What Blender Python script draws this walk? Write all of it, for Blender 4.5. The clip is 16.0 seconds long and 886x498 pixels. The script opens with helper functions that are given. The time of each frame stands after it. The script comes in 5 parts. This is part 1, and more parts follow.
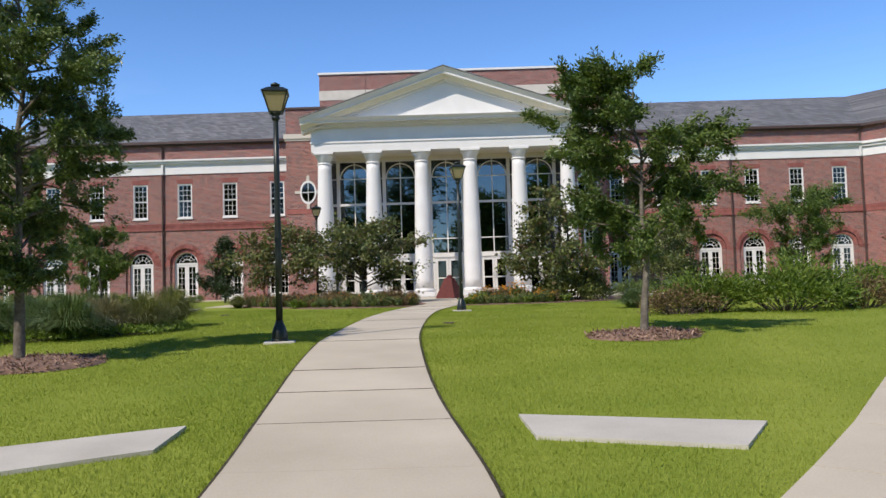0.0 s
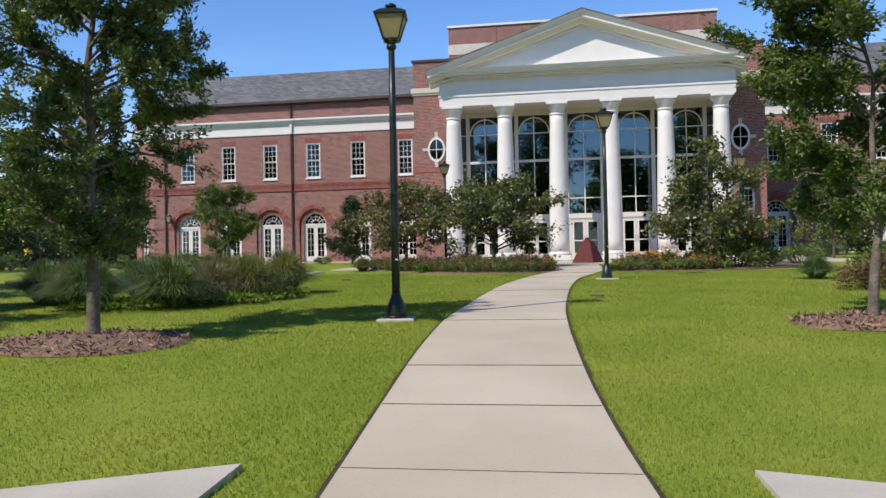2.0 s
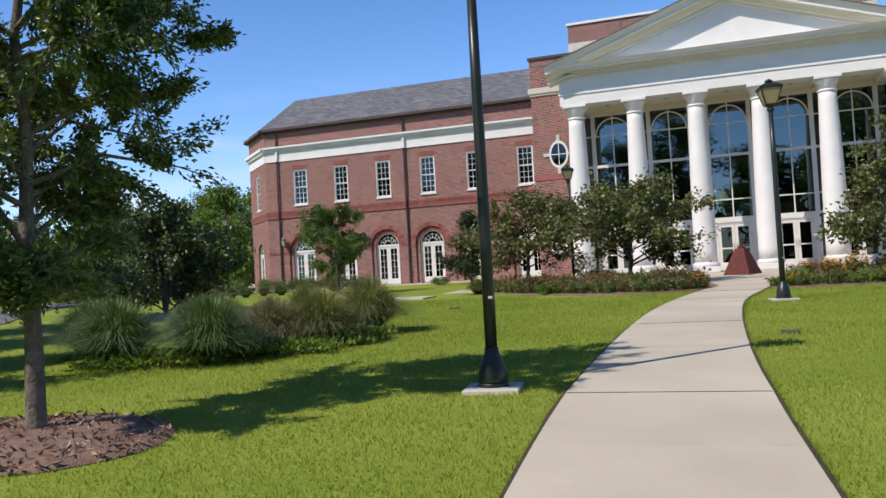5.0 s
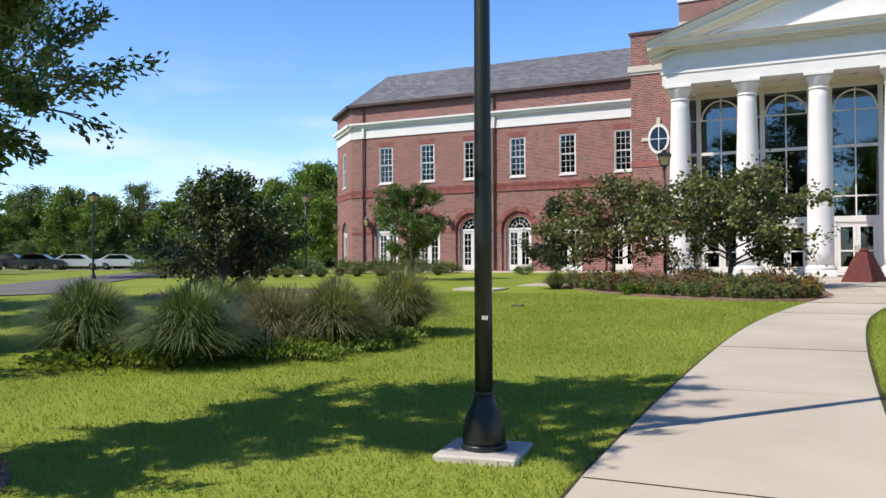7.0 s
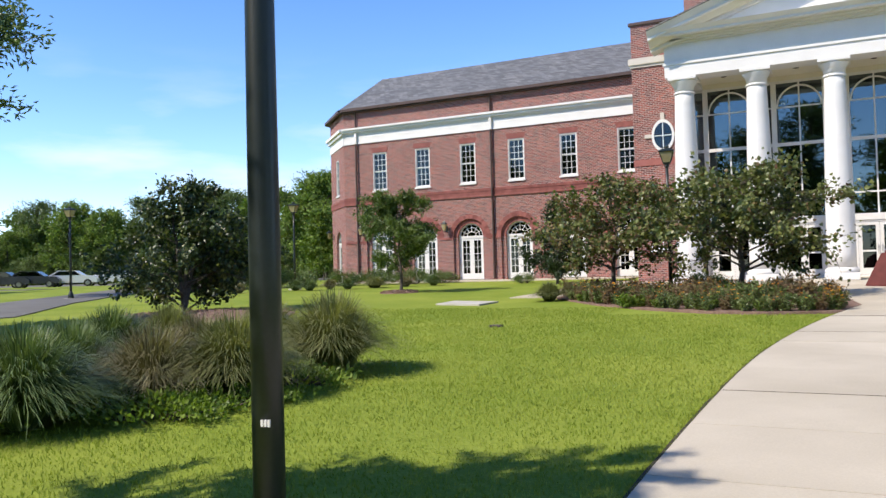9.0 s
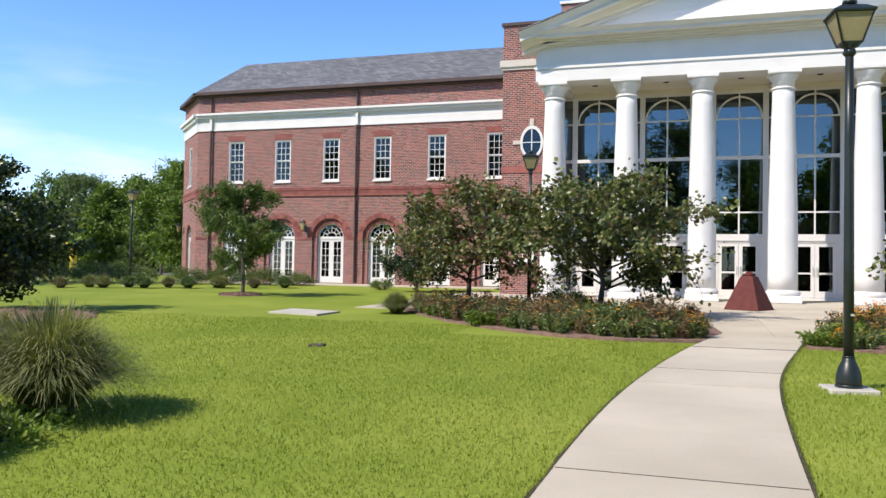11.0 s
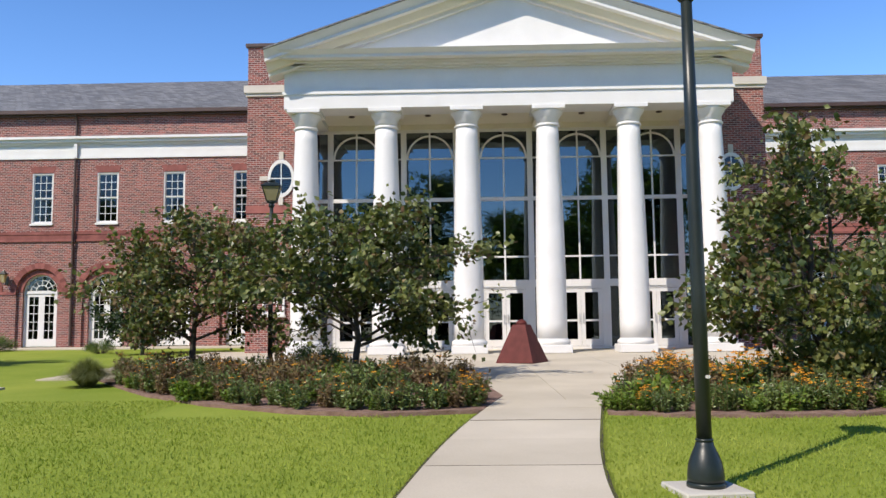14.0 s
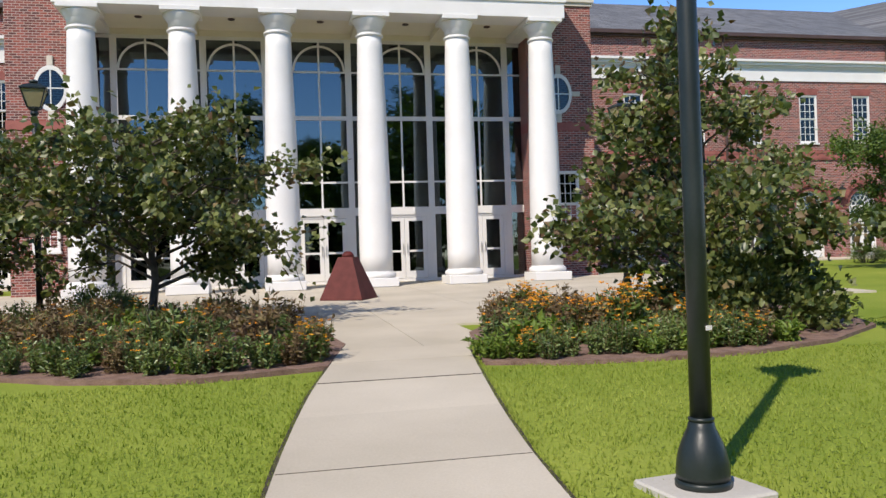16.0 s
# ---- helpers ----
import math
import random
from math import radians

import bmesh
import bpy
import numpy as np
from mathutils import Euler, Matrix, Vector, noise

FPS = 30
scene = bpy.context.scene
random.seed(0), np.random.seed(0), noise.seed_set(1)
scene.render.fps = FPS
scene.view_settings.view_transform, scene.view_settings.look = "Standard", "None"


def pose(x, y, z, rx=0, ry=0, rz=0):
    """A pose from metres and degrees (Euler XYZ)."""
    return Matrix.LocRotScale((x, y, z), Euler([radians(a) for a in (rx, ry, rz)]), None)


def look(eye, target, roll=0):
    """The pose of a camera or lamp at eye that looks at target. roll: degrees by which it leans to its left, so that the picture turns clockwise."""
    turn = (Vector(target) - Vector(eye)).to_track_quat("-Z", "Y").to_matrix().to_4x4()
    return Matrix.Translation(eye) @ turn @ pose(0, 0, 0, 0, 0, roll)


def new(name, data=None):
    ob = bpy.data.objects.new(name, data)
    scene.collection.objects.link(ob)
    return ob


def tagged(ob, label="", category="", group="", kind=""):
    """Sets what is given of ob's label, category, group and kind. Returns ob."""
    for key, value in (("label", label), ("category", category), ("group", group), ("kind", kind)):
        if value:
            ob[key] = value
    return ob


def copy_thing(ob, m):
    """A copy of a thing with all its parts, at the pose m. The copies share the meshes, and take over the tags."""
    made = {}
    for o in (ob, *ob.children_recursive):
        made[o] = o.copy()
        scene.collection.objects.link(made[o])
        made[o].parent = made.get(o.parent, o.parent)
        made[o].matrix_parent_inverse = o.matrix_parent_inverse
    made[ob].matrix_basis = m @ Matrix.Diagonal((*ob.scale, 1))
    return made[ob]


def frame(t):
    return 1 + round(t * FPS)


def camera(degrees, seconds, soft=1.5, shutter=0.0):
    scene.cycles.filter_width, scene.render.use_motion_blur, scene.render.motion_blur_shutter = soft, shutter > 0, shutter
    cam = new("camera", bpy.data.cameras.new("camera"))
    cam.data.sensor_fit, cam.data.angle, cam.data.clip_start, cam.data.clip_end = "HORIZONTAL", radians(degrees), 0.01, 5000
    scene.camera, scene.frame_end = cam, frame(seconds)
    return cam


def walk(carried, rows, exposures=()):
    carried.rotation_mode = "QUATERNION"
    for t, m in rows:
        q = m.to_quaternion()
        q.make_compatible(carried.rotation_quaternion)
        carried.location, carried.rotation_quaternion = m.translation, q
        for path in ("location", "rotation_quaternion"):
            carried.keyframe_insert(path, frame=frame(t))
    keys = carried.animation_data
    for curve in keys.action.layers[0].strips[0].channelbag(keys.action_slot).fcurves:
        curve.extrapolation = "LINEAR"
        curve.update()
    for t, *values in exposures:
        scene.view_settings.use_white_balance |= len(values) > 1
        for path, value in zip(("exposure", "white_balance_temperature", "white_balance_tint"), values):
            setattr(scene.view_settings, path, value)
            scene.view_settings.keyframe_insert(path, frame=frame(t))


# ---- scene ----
cam = camera(57.0, 16.0)
PATH = [
    (0, 0.000, 0.000, 1.523, 0.35, 3.28, 1.71),
    (0.5, -0.063, 0.715, 1.547, 2.78, 0.73, 2.17),
    (1, -0.106, 1.420, 1.584, 5.04, -0.83, 2.78),
    (1.5, -0.228, 2.119, 1.620, 7.30, -0.46, 1.93),
    (2, -0.349, 2.775, 1.642, 9.41, 0.78, 1.13),
    (2.5, -0.532, 3.449, 1.661, 11.58, 2.71, 0.25),
    (3, -0.677, 4.127, 1.703, 13.38, 4.29, 0.15),
    (3.5, -0.798, 4.805, 1.743, 14.59, 3.75, 0.82),
    (4, -0.856, 5.493, 1.773, 15.63, 2.82, 2.54),
    (6.5, -0.916, 8.840, 1.980, 23.56, 1.20, 0.63),
    (7, -0.930, 9.501, 1.999, 25.42, 1.20, 0.26),
    (7.5, -0.956, 10.146, 2.052, 26.95, 1.42, 1.24),
    (8, -0.991, 10.786, 2.085, 27.94, 1.80, 2.46),
    (10.5, -1.198, 13.983, 2.316, 20.67, 1.41, -1.25),
    (11, -1.234, 14.636, 2.319, 17.67, 1.75, -1.02),
    (11.5, -1.275, 15.298, 2.324, 14.84, 2.34, -0.12),
    (12, -1.326, 15.968, 2.325, 12.41, 2.40, 1.61),
    (12.5, -1.357, 16.647, 2.323, 9.44, 1.76, 3.79),
    (13, -1.401, 17.337, 2.326, 6.68, 1.30, 4.10),
    (13.5, -1.432, 18.037, 2.329, 4.09, 2.47, 2.90),
    (14, -1.471, 18.709, 2.317, 1.46, 5.61, 0.63),
    (14.5, -1.531, 19.360, 2.346, -1.80, 7.41, -0.41),
    (15, -1.643, 19.999, 2.356, -5.08, 6.46, -0.52),
    (15.5, -1.766, 20.636, 2.353, -8.66, 3.80, 0.42),
    (16, -1.867, 21.275, 2.348, -12.32, 0.54, 1.86),
]
EXPOSURE = ((0, -0.02), (4, 0.0), (6.5, 0.14), (8, 0.40), (10.5, 0.40), (11.5, 0.33), (13, 0.27), (14, 0.22), (14.5, 0.10), (16, 0.15))
walk(cam, [(t, pose(x, y, z, 90 + pitch, roll, yaw)) for t, x, y, z, yaw, pitch, roll in PATH], EXPOSURE)
# ---- world, sun, exposure ----
SUN_FROM = Vector((-0.655, -0.756, 1.02)).normalized()
world = bpy.data.worlds.new("sky")
scene.world = world
world.use_nodes = True
wn, wl = world.node_tree.nodes, world.node_tree.links
sky = wn.new("ShaderNodeTexSky")
sky.sky_type, sky.sun_disc = "NISHITA", False
sky.sun_elevation, sky.sun_rotation = math.asin(SUN_FROM.z), math.atan2(SUN_FROM.x, SUN_FROM.y)
sky.air_density, sky.dust_density, sky.ozone_density = 1.0, 0.0, 5.0
wtc, wmap = wn.new("ShaderNodeTexCoord"), wn.new("ShaderNodeMapping")
wmap.inputs["Scale"].default_value = (2.6, 2.6, 11.0)
wl.new(wtc.outputs["Generated"], wmap.inputs["Vector"])
cloud = wn.new("ShaderNodeTexNoise")
cloud.inputs["Scale"].default_value, cloud.inputs["Detail"].default_value = 1.7, 7
wl.new(wmap.outputs["Vector"], cloud.inputs["Vector"])
cramp = wn.new("ShaderNodeValToRGB")
cramp.color_ramp.elements[0].position, cramp.color_ramp.elements[1].position = 0.50, 0.80
wl.new(cloud.outputs["Fac"], cramp.inputs["Fac"])
wsep = wn.new("ShaderNodeSeparateXYZ")
wl.new(wtc.outputs["Generated"], wsep.inputs["Vector"])
low = wn.new("ShaderNodeMapRange")          # clouds lie low in the sky, towards the west
low.inputs["From Min"].default_value, low.inputs["From Max"].default_value = 0.27, 0.10
wl.new(wsep.outputs["Z"], low.inputs["Value"])
west = wn.new("ShaderNodeMapRange")
west.inputs["From Min"].default_value, west.inputs["From Max"].default_value = -0.15, -0.5
wl.new(wsep.outputs["X"], west.inputs["Value"])
m1, m2 = wn.new("ShaderNodeMath"), wn.new("ShaderNodeMath")
m1.operation = m2.operation = "MULTIPLY"
wl.new(cramp.outputs["Color"], m1.inputs[0]), wl.new(low.outputs["Result"], m1.inputs[1])
wl.new(m1.outputs[0], m2.inputs[0]), wl.new(west.outputs["Result"], m2.inputs[1])
wmix = wn.new("ShaderNodeMixRGB")
wmix.inputs["Color2"].default_value = (7.2, 7.4, 8.4, 1)
hsv = wn.new("ShaderNodeHueSaturation")
hsv.inputs["Saturation"].default_value, hsv.inputs["Value"].default_value = 1.12, 1.3
wl.new(sky.outputs["Color"], hsv.inputs["Color"])
glow = wn.new("ShaderNodeValToRGB")          # the sky pales to the horizon and deepens overhead
glow.color_ramp.elements[0].position, glow.color_ramp.elements[0].color = 0.05, (0.78, 0.73, 0.79, 1)
glow.color_ramp.elements[1].position, glow.color_ramp.elements[1].color = 0.85, (0.28, 0.29, 0.33, 1)
low_sky = glow.color_ramp.elements.new(0.34)
low_sky.color = (0.60, 0.60, 0.67, 1)
wl.new(wsep.outputs["Z"], glow.inputs["Fac"])
tint = wn.new("ShaderNodeVectorMath")
tint.operation = "MULTIPLY"
wl.new(hsv.outputs["Color"], tint.inputs[0]), wl.new(glow.outputs["Color"], tint.inputs[1])
gain = wn.new("ShaderNodeVectorMath")
gain.operation = "SCALE"
gain.inputs["Scale"].default_value = 1.75
wl.new(tint.outputs[0], gain.inputs[0])
wl.new(m2.outputs[0], wmix.inputs["Fac"]), wl.new(gain.outputs[0], wmix.inputs["Color1"])
wl.new(wmix.outputs["Color"], wn["Background"].inputs["Color"])
wn["Background"].inputs["Strength"].default_value = 0.12
sun = new("sun", bpy.data.lights.new("sun", "SUN"))
sun.data.energy, sun.data.angle, sun.data.color = 4.8, radians(0.53), (1.0, 0.895, 0.775)
sun.matrix_world = look(SUN_FROM * 60, (0, 0, 0))


# ---- materials ----
def mat(name, c1, c2, rough=0.6, scale=3.0, fine=40.0, bump=0.1, metal=0.0, spec=0.4, rand=0.0, translucent=0.0):
    """A surface with stains at one scale and grain at another; rand: the spread between pieces."""
    m = bpy.data.materials.new(name)
    m.use_nodes = True
    n, l = m.node_tree.nodes, m.node_tree.links
    b = n["Principled BSDF"]
    b.inputs["Roughness"].default_value, b.inputs["Metallic"].default_value = rough, metal
    b.inputs["Specular IOR Level"].default_value = spec
    tc = n.new("ShaderNodeTexCoord")
    geo = n.new("ShaderNodeNewGeometry")
    big, small = n.new("ShaderNodeTexNoise"), n.new("ShaderNodeTexNoise")
    big.inputs["Scale"].default_value, small.inputs["Scale"].default_value = scale, fine
    big.inputs["Detail"].default_value = small.inputs["Detail"].default_value = 5
    l.new(geo.outputs["Position"], big.inputs["Vector"]), l.new(geo.outputs["Position"], small.inputs["Vector"])
    add = n.new("ShaderNodeMath")
    add.operation = "MULTIPLY_ADD"
    l.new(small.outputs["Fac"], add.inputs[0])
    add.inputs[1].default_value = 0.5
    sub = n.new("ShaderNodeMath")
    sub.operation = "SUBTRACT"
    l.new(big.outputs["Fac"], sub.inputs[0])
    sub.inputs[1].default_value = 0.25
    l.new(sub.outputs[0], add.inputs[2])
    last = add
    if rand:
        info = n.new("ShaderNodeObjectInfo")
        both = n.new("ShaderNodeMath")
        both.operation = "ADD"
        l.new(geo.outputs["Random Per Island"], both.inputs[0]), l.new(info.outputs["Random"], both.inputs[1])
        frac = n.new("ShaderNodeMath")
        frac.operation = "FRACT"
        l.new(both.outputs[0], frac.inputs[0])
        mad = n.new("ShaderNodeMath")
        mad.operation = "MULTIPLY_ADD"
        l.new(frac.outputs[0], mad.inputs[0])
        mad.inputs[1].default_value = rand
        off = n.new("ShaderNodeMath")
        off.operation = "SUBTRACT"
        l.new(add.outputs[0], off.inputs[0])
        off.inputs[1].default_value = rand / 2
        l.new(off.outputs[0], mad.inputs[2])
        last = mad
    ramp = n.new("ShaderNodeMapRange")
    ramp.inputs["From Min"].default_value, ramp.inputs["From Max"].default_value = 0.2, 0.8
    l.new(last.outputs[0], ramp.inputs["Value"])
    mix = n.new("ShaderNodeMixRGB")
    mix.inputs["Color1"].default_value, mix.inputs["Color2"].default_value = (*c1, 1), (*c2, 1)
    l.new(ramp.outputs["Result"], mix.inputs["Fac"])
    l.new(mix.outputs["Color"], b.inputs["Base Color"])
    if bump:
        bp = n.new("ShaderNodeBump")
        bp.inputs["Strength"].default_value, bp.inputs["Distance"].default_value = bump, 0.02
        l.new(small.outputs["Fac"], bp.inputs["Height"])
        l.new(bp.outputs["Normal"], b.inputs["Normal"])
    if translucent:
        tr, ms = n.new("ShaderNodeBsdfTranslucent"), n.new("ShaderNodeMixShader")
        hue = n.new("ShaderNodeMixRGB")
        hue.blend_type = "MULTIPLY"
        hue.inputs["Fac"].default_value = 1
        hue.inputs["Color2"].default_value = (1.3, 1.4, 0.5, 1)
        l.new(mix.outputs["Color"], hue.inputs["Color1"]), l.new(hue.outputs["Color"], tr.inputs["Color"])
        ms.inputs["Fac"].default_value = translucent
        l.new(b.outputs[0], ms.inputs[1]), l.new(tr.outputs[0], ms.inputs[2])
        l.new(ms.outputs[0], n["Material Output"].inputs["Surface"])
    return m


def brick_mat(name, c1, c2, mortar):
    """Running-bond brick with pale joints, dark burnt headers and weathering."""
    m = mat(name, c1, c2, 0.85, 0.7, 30, 0.1)
    n, l = m.node_tree.nodes, m.node_tree.links
    b = n["Principled BSDF"]
    tc, sep, comb = n.new("ShaderNodeTexCoord"), n.new("ShaderNodeSeparateXYZ"), n.new("ShaderNodeCombineXYZ")
    l.new(tc.outputs["Object"], sep.inputs[0])
    flat = n.new("ShaderNodeMath")
    flat.operation = "ADD"
    l.new(sep.outputs["X"], flat.inputs[0]), l.new(sep.outputs["Y"], flat.inputs[1])
    l.new(flat.outputs[0], comb.inputs["X"]), l.new(sep.outputs["Z"], comb.inputs["Y"])
    t = n.new("ShaderNodeTexBrick")
    t.inputs["Scale"].default_value = 1.0
    t.inputs["Brick Width"].default_value, t.inputs["Row Height"].default_value = 0.225, 0.08
    t.inputs["Mortar Size"].default_value, t.inputs["Mortar Smooth"].default_value = 0.0115, 0.1
    t.inputs["Bias"].default_value = -0.1
    t.inputs["Color2"].default_value = (0.07, 0.028, 0.03, 1)
    t.inputs["Mortar"].default_value = (*mortar, 1)
    l.new(comb.outputs[0], t.inputs["Vector"])
    src = b.inputs["Base Color"].links[0].from_socket
    l.new(src, t.inputs["Color1"])
    l.new(t.outputs["Color"], b.inputs["Base Color"])
    bp = n.new("ShaderNodeBump")
    bp.invert = True
    bp.inputs["Strength"].default_value, bp.inputs["Distance"].default_value = 0.6, 0.01
    l.new(t.outputs["Fac"], bp.inputs["Height"])
    l.new(bp.outputs["Normal"], b.inputs["Normal"])
    return m


def slate_mat():
    m = brick_mat("slate", (0.15, 0.155, 0.165), (0.27, 0.27, 0.265), (0.07, 0.07, 0.075))
    n = m.node_tree.nodes
    t = next(x for x in n if x.type == "TEX_BRICK")
    t.inputs["Brick Width"].default_value, t.inputs["Row Height"].default_value = 0.34, 0.19
    t.inputs["Color2"].default_value = (0.10, 0.10, 0.098, 1)
    t.inputs["Bias"].default_value = 0.0
    n["Principled BSDF"].inputs["Roughness"].default_value = 0.55
    return m


def glass_mat(name, tint, shine):
    """Coated pane: part mirror, part tinted view into the dark rooms behind."""
    m = bpy.data.materials.new(name)
    m.use_nodes = True
    n, l = m.node_tree.nodes, m.node_tree.links
    tr, gl, ms = n.new("ShaderNodeBsdfTransparent"), n.new("ShaderNodeBsdfGlossy"), n.new("ShaderNodeMixShader")
    tr.inputs["Color"].default_value = (*tint, 1)
    gl.inputs["Roughness"].default_value = 0.015
    gl.inputs["Color"].default_value = (0.66, 0.80, 0.85, 1)
    fr, mr = n.new("ShaderNodeFresnel"), n.new("ShaderNodeMath")
    fr.inputs["IOR"].default_value = 1.5
    mr.operation = "ADD"
    mr.inputs[1].default_value = shine
    wob, bp = n.new("ShaderNodeTexNoise"), n.new("ShaderNodeBump")
    wob.inputs["Scale"].default_value = 0.9
    bp.inputs["Strength"].default_value, bp.inputs["Distance"].default_value = 0.06, 0.05
    l.new(wob.outputs["Fac"], bp.inputs["Height"]), l.new(bp.outputs["Normal"], gl.inputs["Normal"])
    l.new(fr.outputs[0], mr.inputs[0]), l.new(mr.outputs[0], ms.inputs["Fac"])
    l.new(tr.outputs[0], ms.inputs[1]), l.new(gl.outputs[0], ms.inputs[2])
    l.new(ms.outputs[0], n["Material Output"].inputs["Surface"])
    return m


BRICK = brick_mat("brick", (0.22, 0.054, 0.044), (0.36, 0.102, 0.078), (0.38, 0.29, 0.26))
BRICK_RED = mat("red_brick", (0.18, 0.058, 0.050), (0.32, 0.115, 0.097), 0.85, 3, 60, 0.3, rand=0.5)
BRICK_SOLDIER = mat("soldier_brick", (0.17, 0.058, 0.05), (0.30, 0.105, 0.088), 0.85, 3, 60, 0.3)
WHITE = mat("white_paint", (0.66, 0.65, 0.63), (0.74, 0.73, 0.71), 0.45, 1.2, 25, 0.04)
CREAM = mat("cream_paint", (0.66, 0.61, 0.48), (0.74, 0.69, 0.56), 0.5, 1.0, 25, 0.04)
STONE = mat("limestone", (0.50, 0.46, 0.40), (0.62, 0.58, 0.51), 0.8, 1.5, 40, 0.2)
SLATE = slate_mat()
GLASS = glass_mat("window_glass", (0.14, 0.15, 0.15), 0.02)
GLASS_HALL = glass_mat("hall_glass", (0.11, 0.13, 0.14), 0.13)
# dark wall colour stands in for the low light indoors
ROOM = mat("room_dimmed_by_colour", (0.10, 0.09, 0.08), (0.16, 0.15, 0.13), 0.8, 0.6, 10, 0.0)
CONCRETE = mat("concrete", (0.42, 0.375, 0.295), (0.57, 0.515, 0.42), 0.85, 0.7, 60, 0.12, rand=0.16)
PAVING = mat("old_concrete", (0.42, 0.40, 0.36), (0.56, 0.54, 0.49), 0.85, 1.6, 50, 0.2, rand=0.2)
ASPHALT = mat("asphalt", (0.10, 0.097, 0.093), (0.17, 0.165, 0.155), 0.9, 0.5, 60, 0.2)
LAWN = mat("lawn", (0.14, 0.21, 0.024), (0.275, 0.32, 0.055), 0.9, 0.45, 25, 1.0, spec=0.1)
BLADE = mat("grass_blade", (0.185, 0.255, 0.028), (0.34, 0.38, 0.085), 0.7, 0.6, 8, 0.0, spec=0.15, rand=0.3, translucent=0.3)
REED = mat("reed", (0.11, 0.135, 0.05), (0.29, 0.295, 0.14), 0.6, 1.5, 9, 0.0, spec=0.3, rand=0.6, translucent=0.3)
MULCH = mat("mulch", (0.13, 0.075, 0.055), (0.30, 0.20, 0.16), 0.95, 6, 60, 1.0)
SOIL_SHADE = mat("dark_soil_and_shade", (0.028, 0.024, 0.016), (0.07, 0.06, 0.035), 0.95, 8, 60, 0.5)
CHIP = mat("mulch_chip", (0.15, 0.085, 0.06), (0.40, 0.28, 0.22), 0.95, 6, 60, 0.2, rand=0.7)
BARK = mat("bark", (0.07, 0.06, 0.05), (0.23, 0.205, 0.175), 0.95, 9, 30, 0.9)
BARK_DARK = mat("dark_bark", (0.05, 0.042, 0.036), (0.13, 0.11, 0.09), 0.95, 9, 40, 0.8)
LEAF_OAK = mat("oak_leaf", (0.055, 0.095, 0.025), (0.19, 0.25, 0.085), 0.32, 1.2, 6, 0.0, spec=0.45, rand=0.7, translucent=0.22)
LEAF_LIGHT = mat("young_leaf", (0.07, 0.13, 0.02), (0.20, 0.28, 0.05), 0.5, 1.2, 6, 0.0, spec=0.4, rand=0.7, translucent=0.3)
LEAF_MID = mat("summer_leaf", (0.05, 0.095, 0.02), (0.15, 0.21, 0.05), 0.42, 1.2, 6, 0.0, spec=0.45, rand=0.7, translucent=0.25)
LEAF_BUD = mat("redbud_leaf", (0.05, 0.078, 0.02), (0.20, 0.22, 0.075), 0.40, 1.5, 6, 0.0, spec=0.5, rand=0.9, translucent=0.25)
LEAF_RUST = mat("dry_leaf", (0.11, 0.065, 0.035), (0.22, 0.17, 0.08), 0.6, 1.5, 6, 0.0, rand=0.8, translucent=0.2)
LEAF_DARK = mat("dark_leaf", (0.012, 0.03, 0.010), (0.045, 0.075, 0.02), 0.4, 1.2, 6, 0.0, spec=0.5, rand=0.7, translucent=0.12)
LEAF_FAR = mat("wood_leaf", (0.06, 0.115, 0.018), (0.20, 0.28, 0.05), 0.6, 0.3, 2, 0.0, rand=0.6, translucent=0.25)
PETAL = mat("petal", (0.75, 0.28, 0.02), (0.85, 0.45, 0.04), 0.6, 3, 20, 0.0, rand=0.5, translucent=0.2)
IRON = mat("green_black_iron", (0.008, 0.013, 0.012), (0.02, 0.028, 0.026), 0.38, 3, 60, 0.05, spec=0.5)
LANTERN = mat("amber_glass", (0.42, 0.36, 0.20), (0.55, 0.47, 0.28), 0.25, 3, 30, 0.0, translucent=0.35)
BRONZE = mat("dark_pipe", (0.055, 0.032, 0.028), (0.09, 0.055, 0.045), 0.5, 2, 40, 0.05)
GRANITE = mat("red_granite", (0.07, 0.013, 0.012), (0.125, 0.028, 0.024), 0.6, 5, 120, 0.06, spec=0.2)
STEEL = mat("brushed_steel", (0.35, 0.35, 0.36), (0.5, 0.5, 0.5), 0.3, 4, 60, 0.0, metal=1.0)
CAR_WHITE = mat("white_car_paint", (0.72, 0.73, 0.74), (0.8, 0.8, 0.8), 0.2, 1, 10, 0.0, spec=0.6)
CAR_DARK = mat("dark_car_paint", (0.03, 0.035, 0.045), (0.06, 0.065, 0.075), 0.2, 1, 10, 0.0, spec=0.6)
RUBBER = mat("rubber", (0.02, 0.02, 0.02), (0.035, 0.035, 0.035), 0.8, 5, 50, 0.1)
YELLOW = mat("yellow_enamel", (0.65, 0.45, 0.03), (0.75, 0.52, 0.05), 0.4, 3, 30, 0.05)


